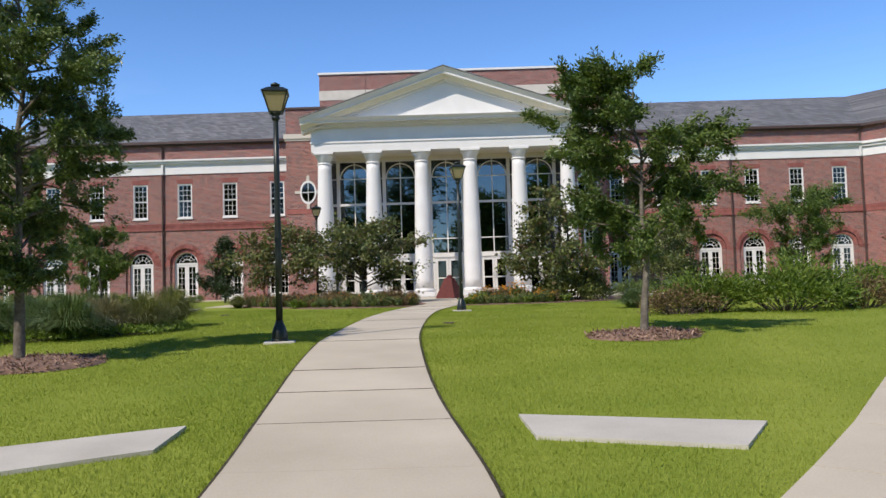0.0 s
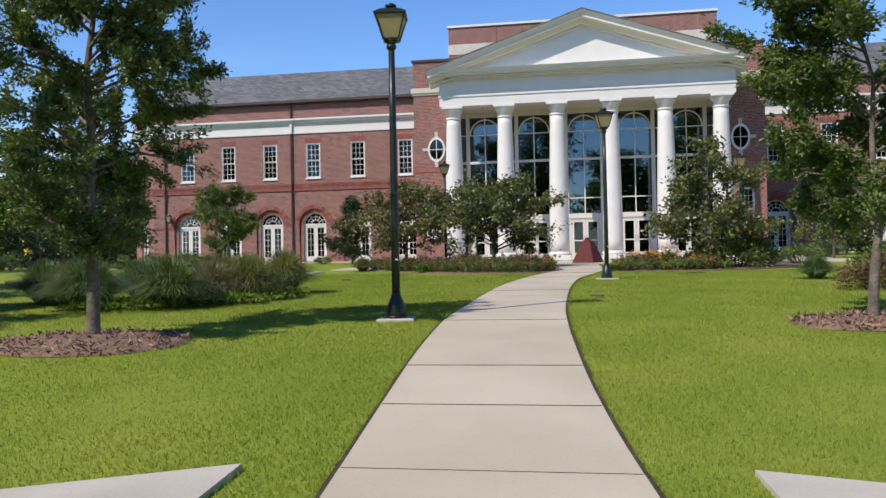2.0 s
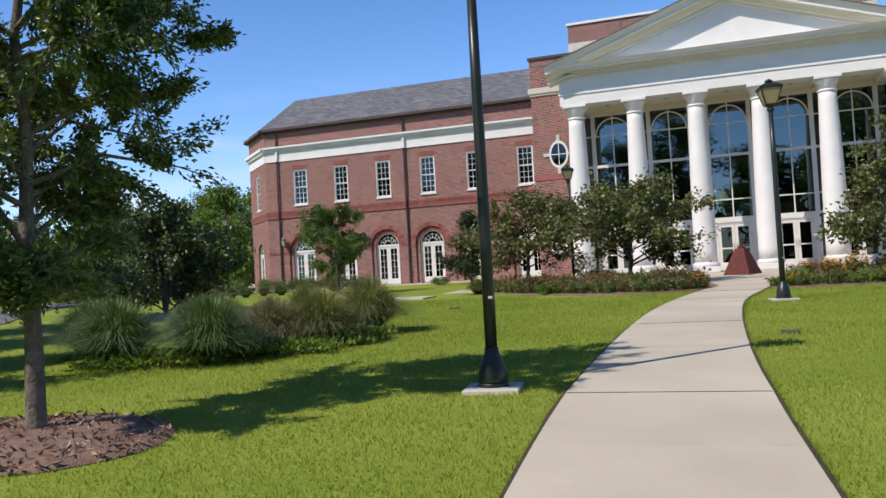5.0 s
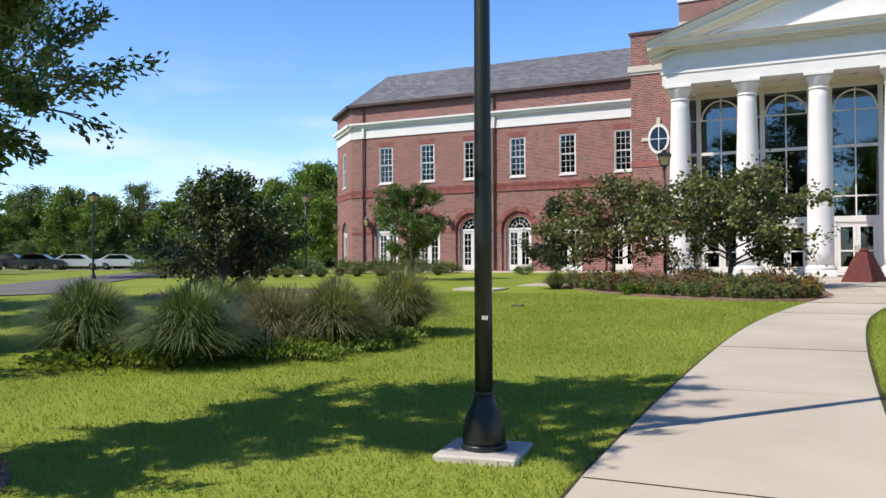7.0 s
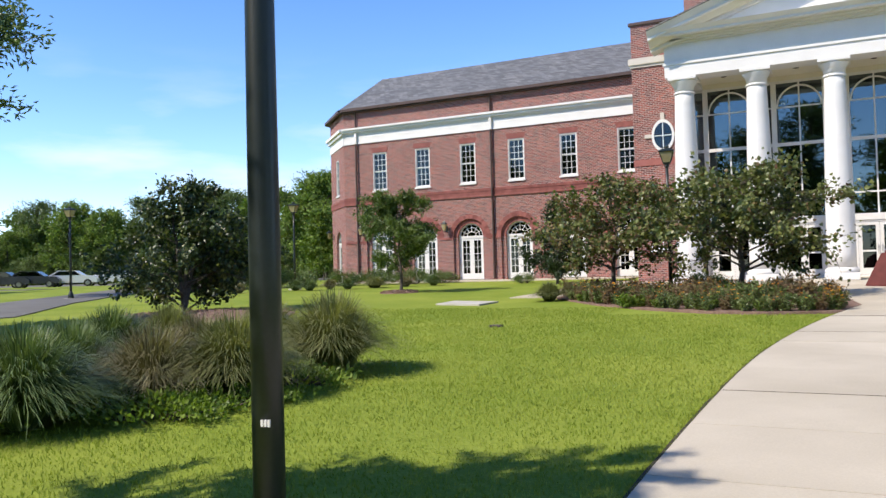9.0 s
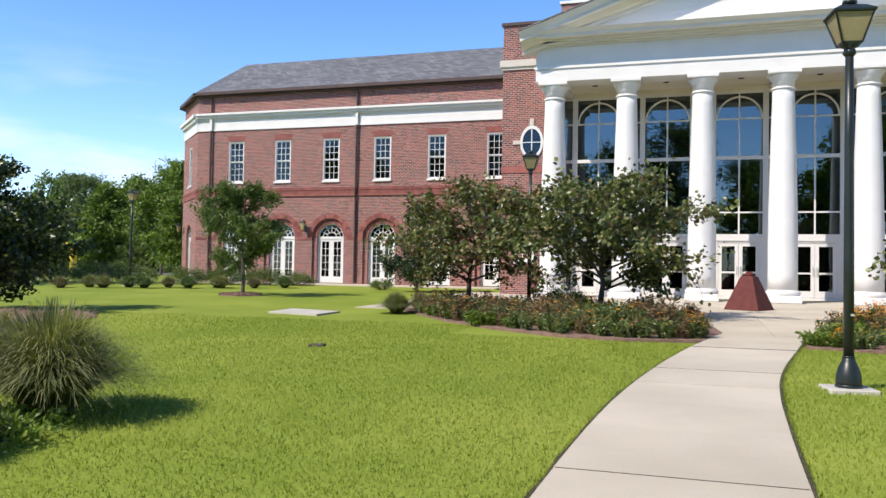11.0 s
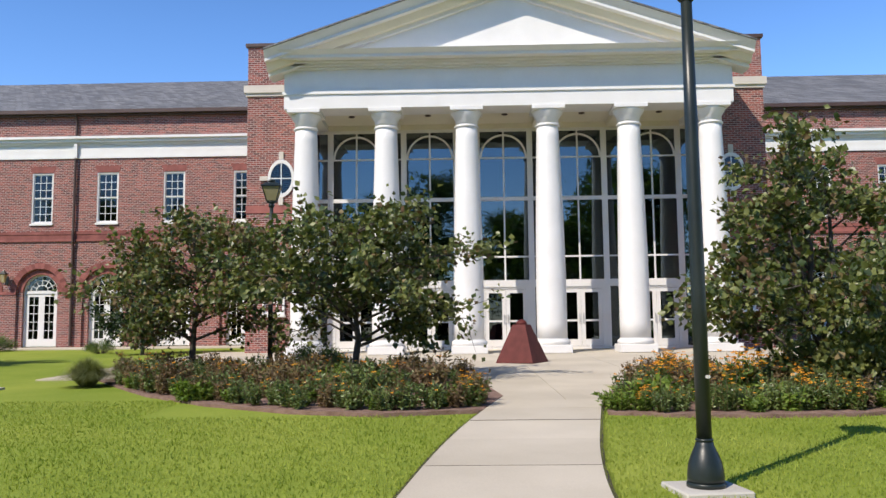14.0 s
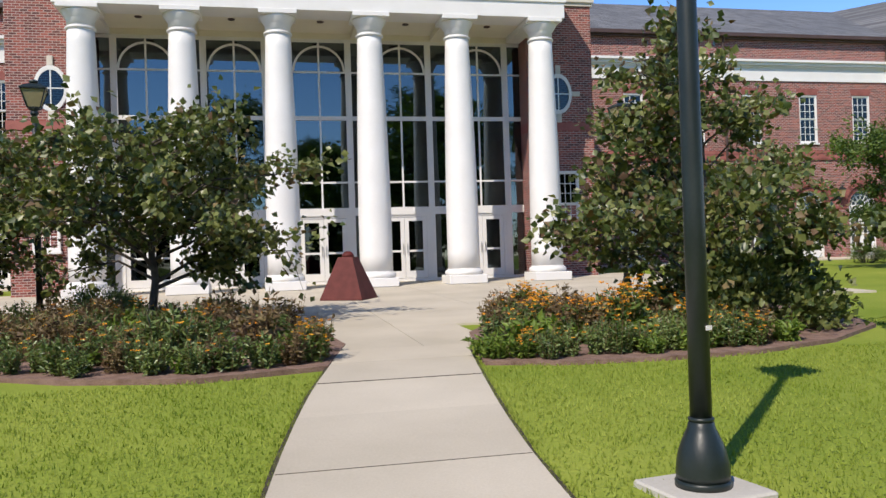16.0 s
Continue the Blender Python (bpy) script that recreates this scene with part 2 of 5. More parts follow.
# ---- mesh helpers ----
class Shape:
    """Vertices and faces of one mesh."""

    def __init__(self):
        self.v, self.f = [], []

    def add(self, verts, faces):
        k = len(self.v)
        self.v += [tuple(p) for p in verts]
        self.f += [tuple(k + i for i in f) for f in faces]
        return self

    def box(self, x0, x1, y0, y1, z0, z1, b=0.0):
        if b:
            bm = bmesh.new()
            bmesh.ops.create_cube(bm, size=1)
            bmesh.ops.scale(bm, vec=(x1 - x0, y1 - y0, z1 - z0), verts=bm.verts)
            bmesh.ops.translate(bm, vec=((x0 + x1) / 2, (y0 + y1) / 2, (z0 + z1) / 2), verts=bm.verts)
            bmesh.ops.bevel(bm, geom=bm.edges[:], offset=b, segments=1, affect="EDGES")
            bm.verts.index_update()
            self.add([v.co[:] for v in bm.verts], [[v.index for v in f.verts] for f in bm.faces])
            bm.free()
            return self
        return self.add([(x0, y0, z0), (x1, y0, z0), (x1, y1, z0), (x0, y1, z0), (x0, y0, z1), (x1, y0, z1), (x1, y1, z1), (x0, y1, z1)],
                        [(0, 3, 2, 1), (4, 5, 6, 7), (0, 1, 5, 4), (1, 2, 6, 5), (2, 3, 7, 6), (3, 0, 4, 7)])

    def plate(self, pts, y0, y1):
        """A polygon of (x, z), anticlockwise from the front, from y0 back to y1."""
        n = len(pts)
        return self.add([(x, y0, z) for x, z in pts] + [(x, y1, z) for x, z in pts],
                        [tuple(range(n)), tuple(range(2 * n - 1, n - 1, -1))] + [(i, n + i, n + (i + 1) % n, (i + 1) % n) for i in range(n)])

    def slab(self, pts, z0, z1):
        """A polygon of (x, y), anticlockwise from above; z0 and z1 are heights or functions of x and y."""
        n = len(pts)
        lo = z0 if callable(z0) else (lambda x, y: z0)
        hi = z1 if callable(z1) else (lambda x, y: z1)
        return self.add([(x, y, lo(x, y)) for x, y in pts] + [(x, y, hi(x, y)) for x, y in pts],
                        [tuple(range(n - 1, -1, -1)), tuple(range(n, 2 * n))] + [(i, (i + 1) % n, n + (i + 1) % n, n + i) for i in range(n)])

    def lathe(self, profile, n=24, x=0, y=0, z=0, turn=0.0):
        """A turned body from (radius, height) rows."""
        k = len(profile)
        verts = [(x + r * math.cos(turn + 2 * math.pi * i / n), y + r * math.sin(turn + 2 * math.pi * i / n), z + h) for r, h in profile for i in range(n)]
        faces = [(j * n + i, j * n + (i + 1) % n, (j + 1) * n + (i + 1) % n, (j + 1) * n + i) for j in range(k - 1) for i in range(n)]
        return self.add(verts, faces + [tuple(range(n - 1, -1, -1)), tuple((k - 1) * n + i for i in range(n))])

    def tube(self, pts, radii, n=6):
        """A tapered tube along points."""
        pts = [Vector(p) for p in pts]
        verts, faces = [], []
        for i, p in enumerate(pts):
            d = (pts[min(i + 1, len(pts) - 1)] - pts[max(i - 1, 0)]).normalized()
            a = d.cross(Vector((0.3, 0.9, 0.2))).normalized()
            b = d.cross(a)
            verts += [p + radii[i] * (math.cos(2 * math.pi * j / n) * a + math.sin(2 * math.pi * j / n) * b) for j in range(n)]
            if i:
                faces += [((i - 1) * n + j, (i - 1) * n + (j + 1) % n, i * n + (j + 1) % n, i * n + j) for j in range(n)]
        return self.add(verts, faces + [tuple((len(pts) - 1) * n + j for j in range(n))])


def obj(name, s, material, smooth=False):
    me = bpy.data.meshes.new(name)
    me.from_pydata([tuple(p) for p in s.v], [], s.f)
    if material:
        me.materials.append(material)
    if smooth:
        me.polygons.foreach_set("use_smooth", [True] * len(me.polygons))
    me.update()
    return new(name, me)


def part(name, s, material, parent, label="", smooth=False):
    ob = obj(name, s, material, smooth)
    ob.parent = parent
    if label:
        ob["label"] = label
    return ob


def piece(name, me, parent, m):
    """A piece on shared mesh data."""
    ob = new(name, me)
    ob.parent = parent
    ob.matrix_local = m
    return ob


def base(name, x, y, z, turn=0):
    ob = new(name)
    ob.matrix_basis = pose(x, y, z, 0, 0, turn)
    return ob


def structure(ob, label="", category=""):
    return tagged(ob, label, category, kind="structure")


KY = (-6, 4, 14, 24, 34, 46, 60)
KZ = (-0.32, 0.15, 0.79, 1.03, 1.25, 1.48, 1.76)


def ground(x, y):
    """The lawn's height: it climbs gently towards the building."""
    return float(np.interp(y, KY, KZ))


# ---- ground, paths and plaza ----
s = Shape()
xs = [-900, -300, -120] + list(range(-60, 61, 2)) + [120, 300, 900]
ys = [-900, -300, -100, -40] + list(range(-20, 80, 1)) + [120, 200, 400, 900]
for j, y in enumerate(ys):
    for x in xs:
        lump = 0.03 * noise.noise((x * 0.35, y * 0.35, 0)) if abs(x) < 60 and -20 <= y < 52 else 0
        s.v.append((x, y, ground(x, y) + lump - 0.03))
nx = len(xs)
s.f = [(j * nx + i, j * nx + i + 1, (j + 1) * nx + i + 1, (j + 1) * nx + i) for j in range(len(ys) - 1) for i in range(nx - 1)]
lawn = structure(obj("ground", s, LAWN, True), "mown sunlit green lawn rising to the building", "lawn")

PATH_L = ((5.2, -1.62), (7.1, -1.77), (9.4, -1.96), (12, -2.16), (14.2, -2.23), (17.3, -2.27), (20.2, -2.25), (22, -2.20), (23.7, -2.13), (25.6, -1.93), (27.7, -1.68), (29.9, -1.32), (31.1, -1.03), (33, -0.8))
PATH_R = ((5.2, 0.36), (6, 0.22), (7.4, 0.01), (9.6, -0.24), (12.5, -0.44), (14.2, -0.54), (16.7, -0.58), (20.5, -0.56), (22.8, -0.49), (24.8, -0.41), (26.5, -0.23), (29.3, 0.25), (30.5, 0.46), (32.1, 0.76), (33, 1.0))


def smooth_curve(rows, y):
    """The edge's x at y, with the corners of its rows rounded."""
    a = [np.interp(y + d, [r[0] for r in rows], [r[1] for r in rows]) for d in (-1.2, -0.6, 0, 0.6, 1.2)]
    return float(sum(a) / 5)


def edge_l(y):
    return smooth_curve(PATH_L, y)


def edge_r(y):
    return smooth_curve(PATH_R, y)


path = structure(obj("pavement", Shape().box(-0.9, -0.8, 6, 31, -1.2, -1.0), CONCRETE), "pale buff concrete footpath curving to the entrance", "footpath")
JOINTS = [4.36 + 1.61 * k for k in range(12)] + [23.45, 24.83, 26.21, 27.76, 29.26, 30.5, 31.6]
for count, (y, y2) in enumerate(zip(JOINTS[:-1], JOINTS[1:])):
    g = 0.004
    rows = [y + g + (y2 - y - 2 * g) * k / 3 for k in range(4)]
    pts = [(edge_r(q), q) for q in rows] + [(edge_l(q), q) for q in reversed(rows)]
    tilt = random.uniform(-0.004, 0.004)
    part("concrete_slab", Shape().slab(pts, lambda a, b: ground(a, b) - 0.08, lambda a, b, t=tilt: ground(a, b) + 0.012 + t), CONCRETE, path)
    # a raised dark strip draws the joint and its thin shadow line
    if count in (1, 2, 3, 5, 9, 13, 15):
        part("joint_filler", Shape().slab([(edge_r(y2) - 0.01, y2 - 0.0035), (edge_r(y2) - 0.01, y2 + 0.0035), (edge_l(y2) + 0.01, y2 + 0.0035), (edge_l(y2) + 0.01, y2 - 0.0035)],
                                      lambda a, b: ground(a, b) - 0.05, lambda a, b: ground(a, b) + 0.0165), SOIL_SHADE, path, "dark joint between slabs")
# soil strips beside the path; their dark colour also carries the edge shadow
for edge, d in ((edge_l, -1), (edge_r, 1)):
    strip = Shape()
    for k in range(52):
        ya, yb = 5.3 + 0.5 * k, 5.3 + 0.5 * (k + 1)
        w = [0.035 + 0.02 * noise.noise((q * 1.7, d, 0)) for q in (ya, yb)]
        pts = [(edge(ya), ya), (edge(ya) + d * w[0], ya), (edge(yb) + d * w[1], yb), (edge(yb), yb)]
        strip.slab(pts if d > 0 else pts[::-1], lambda a, b: ground(a, b) - 0.06, lambda a, b: ground(a, b) + 0.002)
    part("turf_edge", strip, SOIL_SHADE, path, "dark soil edge between path and turf, edge shadow in its colour")

# the round forecourt at the near end, with its two side walks
forecourt = structure(obj("pavement", Shape().slab([(-0.75 + 3.9 * math.cos(a * math.pi / 24), 1.45 + 3.9 * math.sin(a * math.pi / 24)) for a in range(48)],
                                                lambda a, b: ground(a, b) - 0.08, lambda a, b: ground(a, b) + 0.012), CONCRETE), "pale concrete forecourt of the footpath", "pavement")
side_walk = structure(obj("pavement", Shape().box(4, 4.1, 9, 9.1, -1, -0.9), CONCRETE), "pale concrete side walk across the lawn", "footpath")
RW = ((1.75, 4.75), (2.5, 5.75), (3.4, 7.0), (4.4, 8.5), (5.6, 10.3), (7.1, 12.3), (9.0, 14.4), (11.2, 16.4), (14, 18.3))
for (ax, ay), (bx, by) in zip(RW[:-1], RW[1:]):
    d = Vector((bx - ax, by - ay)).normalized()
    nrm = Vector((d.y, -d.x)) * 1.8
    ax2, ay2, bx2, by2 = ax + d.x * 0.006, ay + d.y * 0.006, bx - d.x * 0.006, by - d.y * 0.006
    part("concrete_slab", Shape().slab([(ax2, ay2), (ax2 + nrm.x, ay2 + nrm.y), (bx2 + nrm.x, by2 + nrm.y), (bx2, by2)],
                                       lambda a, b: ground(a, b) - 0.08, lambda a, b: ground(a, b) + 0.012), CONCRETE, side_walk)


def stepping_slab(pts, label):
    ob = obj("paving_slab", Shape().slab(pts, lambda a, b: ground(a, b) - 0.05, lambda a, b: ground(a, b) + 0.01), PAVING)
    return tagged(ob, label, "paving slab")


stepping_slab([(0.63, 7.72), (0.70, 6.86), (2.27, 6.35), (2.73, 7.15)], "grey weathered concrete slab set in the lawn")
stepping_slab([(-2.46, 7.63), (-3.85, 7.0), (-5.1, 6.1), (-4.5, 5.35), (-3.41, 6.21), (-2.45, 6.75)], "grey angled concrete slab set in the lawn")
stepping_slab([(-12.1, 33.7), (-10.55, 33.4), (-10.5, 34.7), (-12.2, 35.2)], "square grey concrete pad in the lawn")
stepping_slab([(-9.5, 38.6), (-8.6, 38.6), (-8.6, 40.6), (-9.5, 40.6)], "square grey concrete pad in the lawn")

plaza = structure(obj("pavement", Shape().box(0, 0.1, 40, 40.1, -1, -0.9), CONCRETE), "broad pale concrete plaza before the portico", "plaza")
for i in range(-5, 5):
    for j in range(7):
        x0, y0 = 0.1 + i * 2.2, 31.6 + j * 2.5
        if y0 < 36 and not -1 <= i <= 0:
            continue
        x1 = x0 + 2.2
        if y0 < 34:
            x0, x1 = max(x0, -1.0), min(x1, 1.1)
        part("concrete_slab", Shape().slab([(x0 + 0.005, y0 + 0.005), (x1 - 0.005, y0 + 0.005), (x1 - 0.005, y0 + 2.495), (x0 + 0.005, y0 + 2.495)],
                                           lambda a, b: ground(a, b) - 0.08, lambda a, b: ground(a, b) + 0.012), CONCRETE, plaza)
structure(obj("pavement", Shape().slab([(-30, 53.6), (-11, 53.6), (-11, 55.7), (-30, 55.7)], lambda a, b: ground(a, b) - 0.1, lambda a, b: ground(a, b) + 0.015), CONCRETE), "concrete walk along the brick wing", "pavement")
structure(obj("pavement", Shape().slab([(11, 54.2), (30, 54.2), (30, 56.7), (11, 56.7)], lambda a, b: ground(a, b) - 0.1, lambda a, b: ground(a, b) + 0.015), CONCRETE), "concrete walk along the brick wing", "pavement")
structure(obj("road", Shape().slab([(-26, 26.5), (-24.5, 29.0), (-31, 36.5), (-43, 54), (-60, 84), (-90, 84), (-90, 80), (-66, 80), (-46, 52), (-34, 33)],
                                   lambda a, b: ground(a, b) - 0.1, lambda a, b: ground(a, b) + 0.01), ASPHALT), "pale asphalt drive to the car park", "road")
structure(obj("road", Shape().slab([(-120, 54), (-59, 55), (-50, 70), (-48, 84), (-60, 110), (-170, 110)], lambda a, b: ground(a, b) - 0.1, lambda a, b: ground(a, b) + 0.02), ASPHALT), "grey asphalt car park under trees", "car park")

# ---- the building ----
ARCH_Z, ARCH_R, WALL_R = 4.22, 0.80, 1.06
SILL, HEAD = 7.36, 9.72


def arc(cx, cz, r, a0, a1, n=10):
    return [(cx + r * math.cos(math.radians(a0 + (a1 - a0) * k / n)), cz + r * math.sin(math.radians(a0 + (a1 - a0) * k / n))) for k in range(n + 1)]


def wing_wall(name, centres, x0, x1, y, label):
    """A brick wall of two storeys: arched doorways below, sash windows above."""
    s, t = Shape(), 0.38
    cuts = [x0] + [(a + b) / 2 for a, b in zip(centres[:-1], centres[1:])] + [x1]
    for c, a, b in zip(centres, cuts[:-1], cuts[1:]):
        s.plate([(a, 1.4), (c - WALL_R, 1.4), (c - WALL_R, ARCH_Z)] + arc(c, ARCH_Z, WALL_R, 180, 90)[1:] + [(c, SILL), (a, SILL)], y, y + t)
        s.plate([(c + WALL_R, 1.4), (b, 1.4), (b, SILL), (c, SILL)] + arc(c, ARCH_Z, WALL_R, 90, 0)[:-1] + [(c + WALL_R, ARCH_Z)], y, y + t)
        s.box(a, c - 0.5, y, y + t, SILL, HEAD)
        s.box(c + 0.5, b, y, y + t, SILL, HEAD)
        # the inner order of the arch, set back
        s.plate([(c - WALL_R, 1.4), (c - ARCH_R, 1.4), (c - ARCH_R, ARCH_Z)] + arc(c, ARCH_Z, ARCH_R, 180, 90)[1:] + arc(c, ARCH_Z, WALL_R, 90, 180)[:-1] + [(c - WALL_R, ARCH_Z)], y + 0.12, y + t - 0.004)
        s.plate([(c + ARCH_R, 1.4), (c + WALL_R, 1.4), (c + WALL_R, ARCH_Z)] + arc(c, ARCH_Z, WALL_R, 0, 90)[1:] + arc(c, ARCH_Z, ARCH_R, 90, 0)[:-1] + [(c + ARCH_R, ARCH_Z)], y + 0.12, y + t - 0.004)
    s.box(x0, x1, y, y + t, HEAD, 12.5)
    wall = structure(obj(name, s, BRICK), label, "wall")
    belt = Shape()
    belt.box(x0, x1, y - 0.07, y + 0.05, 6.84, 6.97).box(x0, x1, y - 0.045, y + 0.05, 6.62, 6.84).box(x0, x1, y - 0.07, y + 0.05, 6.52, 6.62)
    part("belt_course", belt, BRICK_RED, wall, "projecting red brick belt course")
    for c, a, b in zip(centres, cuts[:-1], cuts[1:]):
        imp = Shape()
        if c - 1.34 > a:
            imp.box(a, c - WALL_R, y - 0.035, y + 0.1, ARCH_Z - 0.12, ARCH_Z + 0.02)
        imp.box(c + WALL_R, b, y - 0.035, y + 0.1, ARCH_Z - 0.12, ARCH_Z + 0.02)
        part("impost_band", imp, BRICK_RED, wall, "red brick impost band")
        part("flat_arch", Shape().plate([(c - 0.5, HEAD), (c + 0.5, HEAD), (c + 0.62, HEAD + 0.3), (c - 0.62, HEAD + 0.3)], y - 0.012, y + 0.1), BRICK_SOLDIER, wall, "red brick flat arch")
    frieze = Shape().box(x0, x1, y - 0.06, y + 0.1, 10.38, 10.5).box(x0, x1, y - 0.03, y + 0.1, 10.5, 11.02)
    part("frieze", frieze, WHITE, wall, "white painted frieze board")
    corn = Shape().box(x0, x1, y - 0.10, y + 0.1, 11.02, 11.12).box(x0, x1, y - 0.22, y + 0.1, 11.12, 11.26).box(x0, x1, y - 0.32, y + 0.1, 11.26, 11.38)
    part("cornice", corn, WHITE, wall, "white painted cornice")
    gut = Shape().box(x0, x1, y - 0.36, y - 0.18, 12.45, 12.62).box(x0, x1, y - 0.2, y + 0.1, 12.36, 12.5)
    part("gutter", gut, BRONZE, wall, "dark metal eaves gutter")
    return wall


LEFT_Y, RIGHT_Y = 55.6, 56.6
LEFT_C = [-26.9, -23.9, -20.9, -17.85, -14.75, -11.5]
RIGHT_C = [12.0, 15.2, 18.35, 21.4, 24.5, 27.5]
wall_l = wing_wall("wall_west", LEFT_C, -29.5, -9.2, LEFT_Y, "weathered red brick wing wall with white trim")
wall_r = wing_wall("wall_east", RIGHT_C, 9.4, 29.2, RIGHT_Y, "weathered red brick wing wall with white trim")

# voussoirs of the outer arch rings
wedge = bpy.data.meshes.new("voussoir")
wa = math.radians(180 / 25 / 2 * 0.93)
ws = Shape().plate([(WALL_R * math.sin(-wa), WALL_R * math.cos(wa)), (WALL_R * math.sin(wa), WALL_R * math.cos(wa)), (1.32 * math.sin(wa), 1.32 * math.cos(wa)), (1.32 * math.sin(-wa), 1.32 * math.cos(wa))], -0.03, 0.1)
wedge.from_pydata(ws.v, [], ws.f)
wedge.materials.append(BRICK_RED)
wedge_in = bpy.data.meshes.new("voussoir_inner")
ws = Shape().plate([(ARCH_R * math.sin(-wa), ARCH_R * math.cos(wa)), (ARCH_R * math.sin(wa), ARCH_R * math.cos(wa)), (1.05 * math.sin(wa), 1.05 * math.cos(wa)), (1.05 * math.sin(-wa), 1.05 * math.cos(wa))], 0.105, 0.2)
wedge_in.from_pydata(ws.v, [], ws.f)
wedge_in.materials.append(BRICK_RED)
VOUSSOIRS = [(w, c, yy) for w, cs, yy in ((wall_l, LEFT_C, LEFT_Y), (wall_r, RIGHT_C, RIGHT_Y)) for c in cs]


def end_wall(name, length, m, label):
    """A plain bay of the wing with one window and one arched door, standing at a slant."""
    c = length / 2
    s, t = Shape(), 0.38
    s.plate([(0, 1.4), (c - ARCH_R, 1.4), (c - ARCH_R, ARCH_Z)] + arc(c, ARCH_Z, ARCH_R, 180, 90)[1:] + [(c, SILL), (0, SILL)], 0, t)
    s.plate([(c + ARCH_R, 1.4), (length, 1.4), (length, SILL), (c, SILL)] + arc(c, ARCH_Z, ARCH_R, 90, 0)[:-1] + [(c + ARCH_R, ARCH_Z)], 0, t)
    s.box(0, c - 0.5, 0, t, SILL, HEAD).box(c + 0.5, length, 0, t, SILL, HEAD).box(0, length, 0, t, HEAD, 12.5)
    w = structure(obj(name, s, BRICK), label, "wall")
    w.matrix_basis = m
    part("belt_course", Shape().box(0, length, -0.07, 0.05, 6.84, 6.97).box(0, length, -0.045, 0.05, 6.52, 6.84), BRICK_RED, w, "projecting red brick belt course")
    part("frieze", Shape().box(0, length, -0.05, 0.1, 10.38, 11.02), WHITE, w, "white painted frieze board")
    part("cornice", Shape().box(-0.1, length + 0.1, -0.2, 0.1, 11.02, 11.2).box(-0.15, length + 0.15, -0.32, 0.1, 11.2, 11.38), WHITE, w, "white painted cornice")
    part("gutter", Shape().box(-0.1, length + 0.1, -0.36, -0.18, 12.45, 12.62), BRONZE, w, "dark metal eaves gutter")
    return w


M_END_L = pose(-32.6, 58.7, 0, 0, 0, -45)
M_END_R = pose(29.2, 56.6, 0, 0, 0, -45)
end_l = end_wall("wall_west_corner", 4.38, M_END_L, "slanted red brick corner of the wing")
end_r = end_wall("wall_east_corner", 7.0, M_END_R, "slanted red brick wall of the far wing")

# slate roofs
s = Shape()
ridge_y, ridge_z = 63.2, 16.35
s.add([(-29.6, 55.25, 12.6), (-8.8, 55.25, 12.6), (-8.8, ridge_y, ridge_z), (-31.0, ridge_y, ridge_z), (-33, 58.6, 12.6), (-34, 75, 12.6), (-8.8, 75, 12.6)],
      [(0, 1, 2, 3), (4, 0, 3), (5, 4, 3), (3, 2, 6, 5)])
s.add([(x, yy, z - 0.16) for x, yy, z in s.v], [tuple(reversed(f)) for f in s.f])
structure(obj("roof_west", s, SLATE), "grey slate hipped roof of the wing", "roof")
s = Shape()
s.add([(9.0, 56.25, 12.6), (29.0, 56.25, 12.6), (32.0, ridge_y + 1, ridge_z), (9.0, ridge_y + 1, ridge_z), (34.3, 51.2, 12.6), (38, 57, ridge_z), (60, 57, ridge_z), (60, 51.2, 12.6), (60, 80, 12.6), (9, 80, 12.6)],
      [(0, 1, 2, 3), (1, 4, 5, 2), (4, 7, 6, 5), (3, 2, 8, 9), (2, 5, 6, 8)])
s.add([(x, yy, z - 0.16) for x, yy, z in s.v], [tuple(reversed(f)) for f in s.f])
structure(obj("roof_east", s, SLATE), "grey slate roof of the wing", "roof")
# closing walls, and rooms whose dimness is put into a dark wall colour
s = Shape().box(-32.4, -32.2, 58.9, 75, 1.4, 12.5).box(-32.4, 60, 75, 75.3, 1.4, 12.5)
structure(obj("wall_back", s, BRICK), "plain red brick back wall", "wall")
structure(obj("wall_far_wing", Shape().box(34.2, 60, 51.65, 52, 1.4, 12.5), BRICK), "plain red brick wall of the far wing", "wall")
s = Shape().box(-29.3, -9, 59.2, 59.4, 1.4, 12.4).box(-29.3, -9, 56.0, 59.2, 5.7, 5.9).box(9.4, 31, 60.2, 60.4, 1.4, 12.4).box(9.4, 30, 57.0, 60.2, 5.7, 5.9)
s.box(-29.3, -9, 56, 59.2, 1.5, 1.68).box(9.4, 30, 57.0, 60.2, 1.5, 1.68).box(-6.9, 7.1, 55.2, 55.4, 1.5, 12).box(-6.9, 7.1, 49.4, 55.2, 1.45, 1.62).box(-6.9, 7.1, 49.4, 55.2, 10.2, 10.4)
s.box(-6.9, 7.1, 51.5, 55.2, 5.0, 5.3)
structure(obj("wall_inner", s, ROOM), "plain inner walls and floors, room dimness put into their colour", "wall")

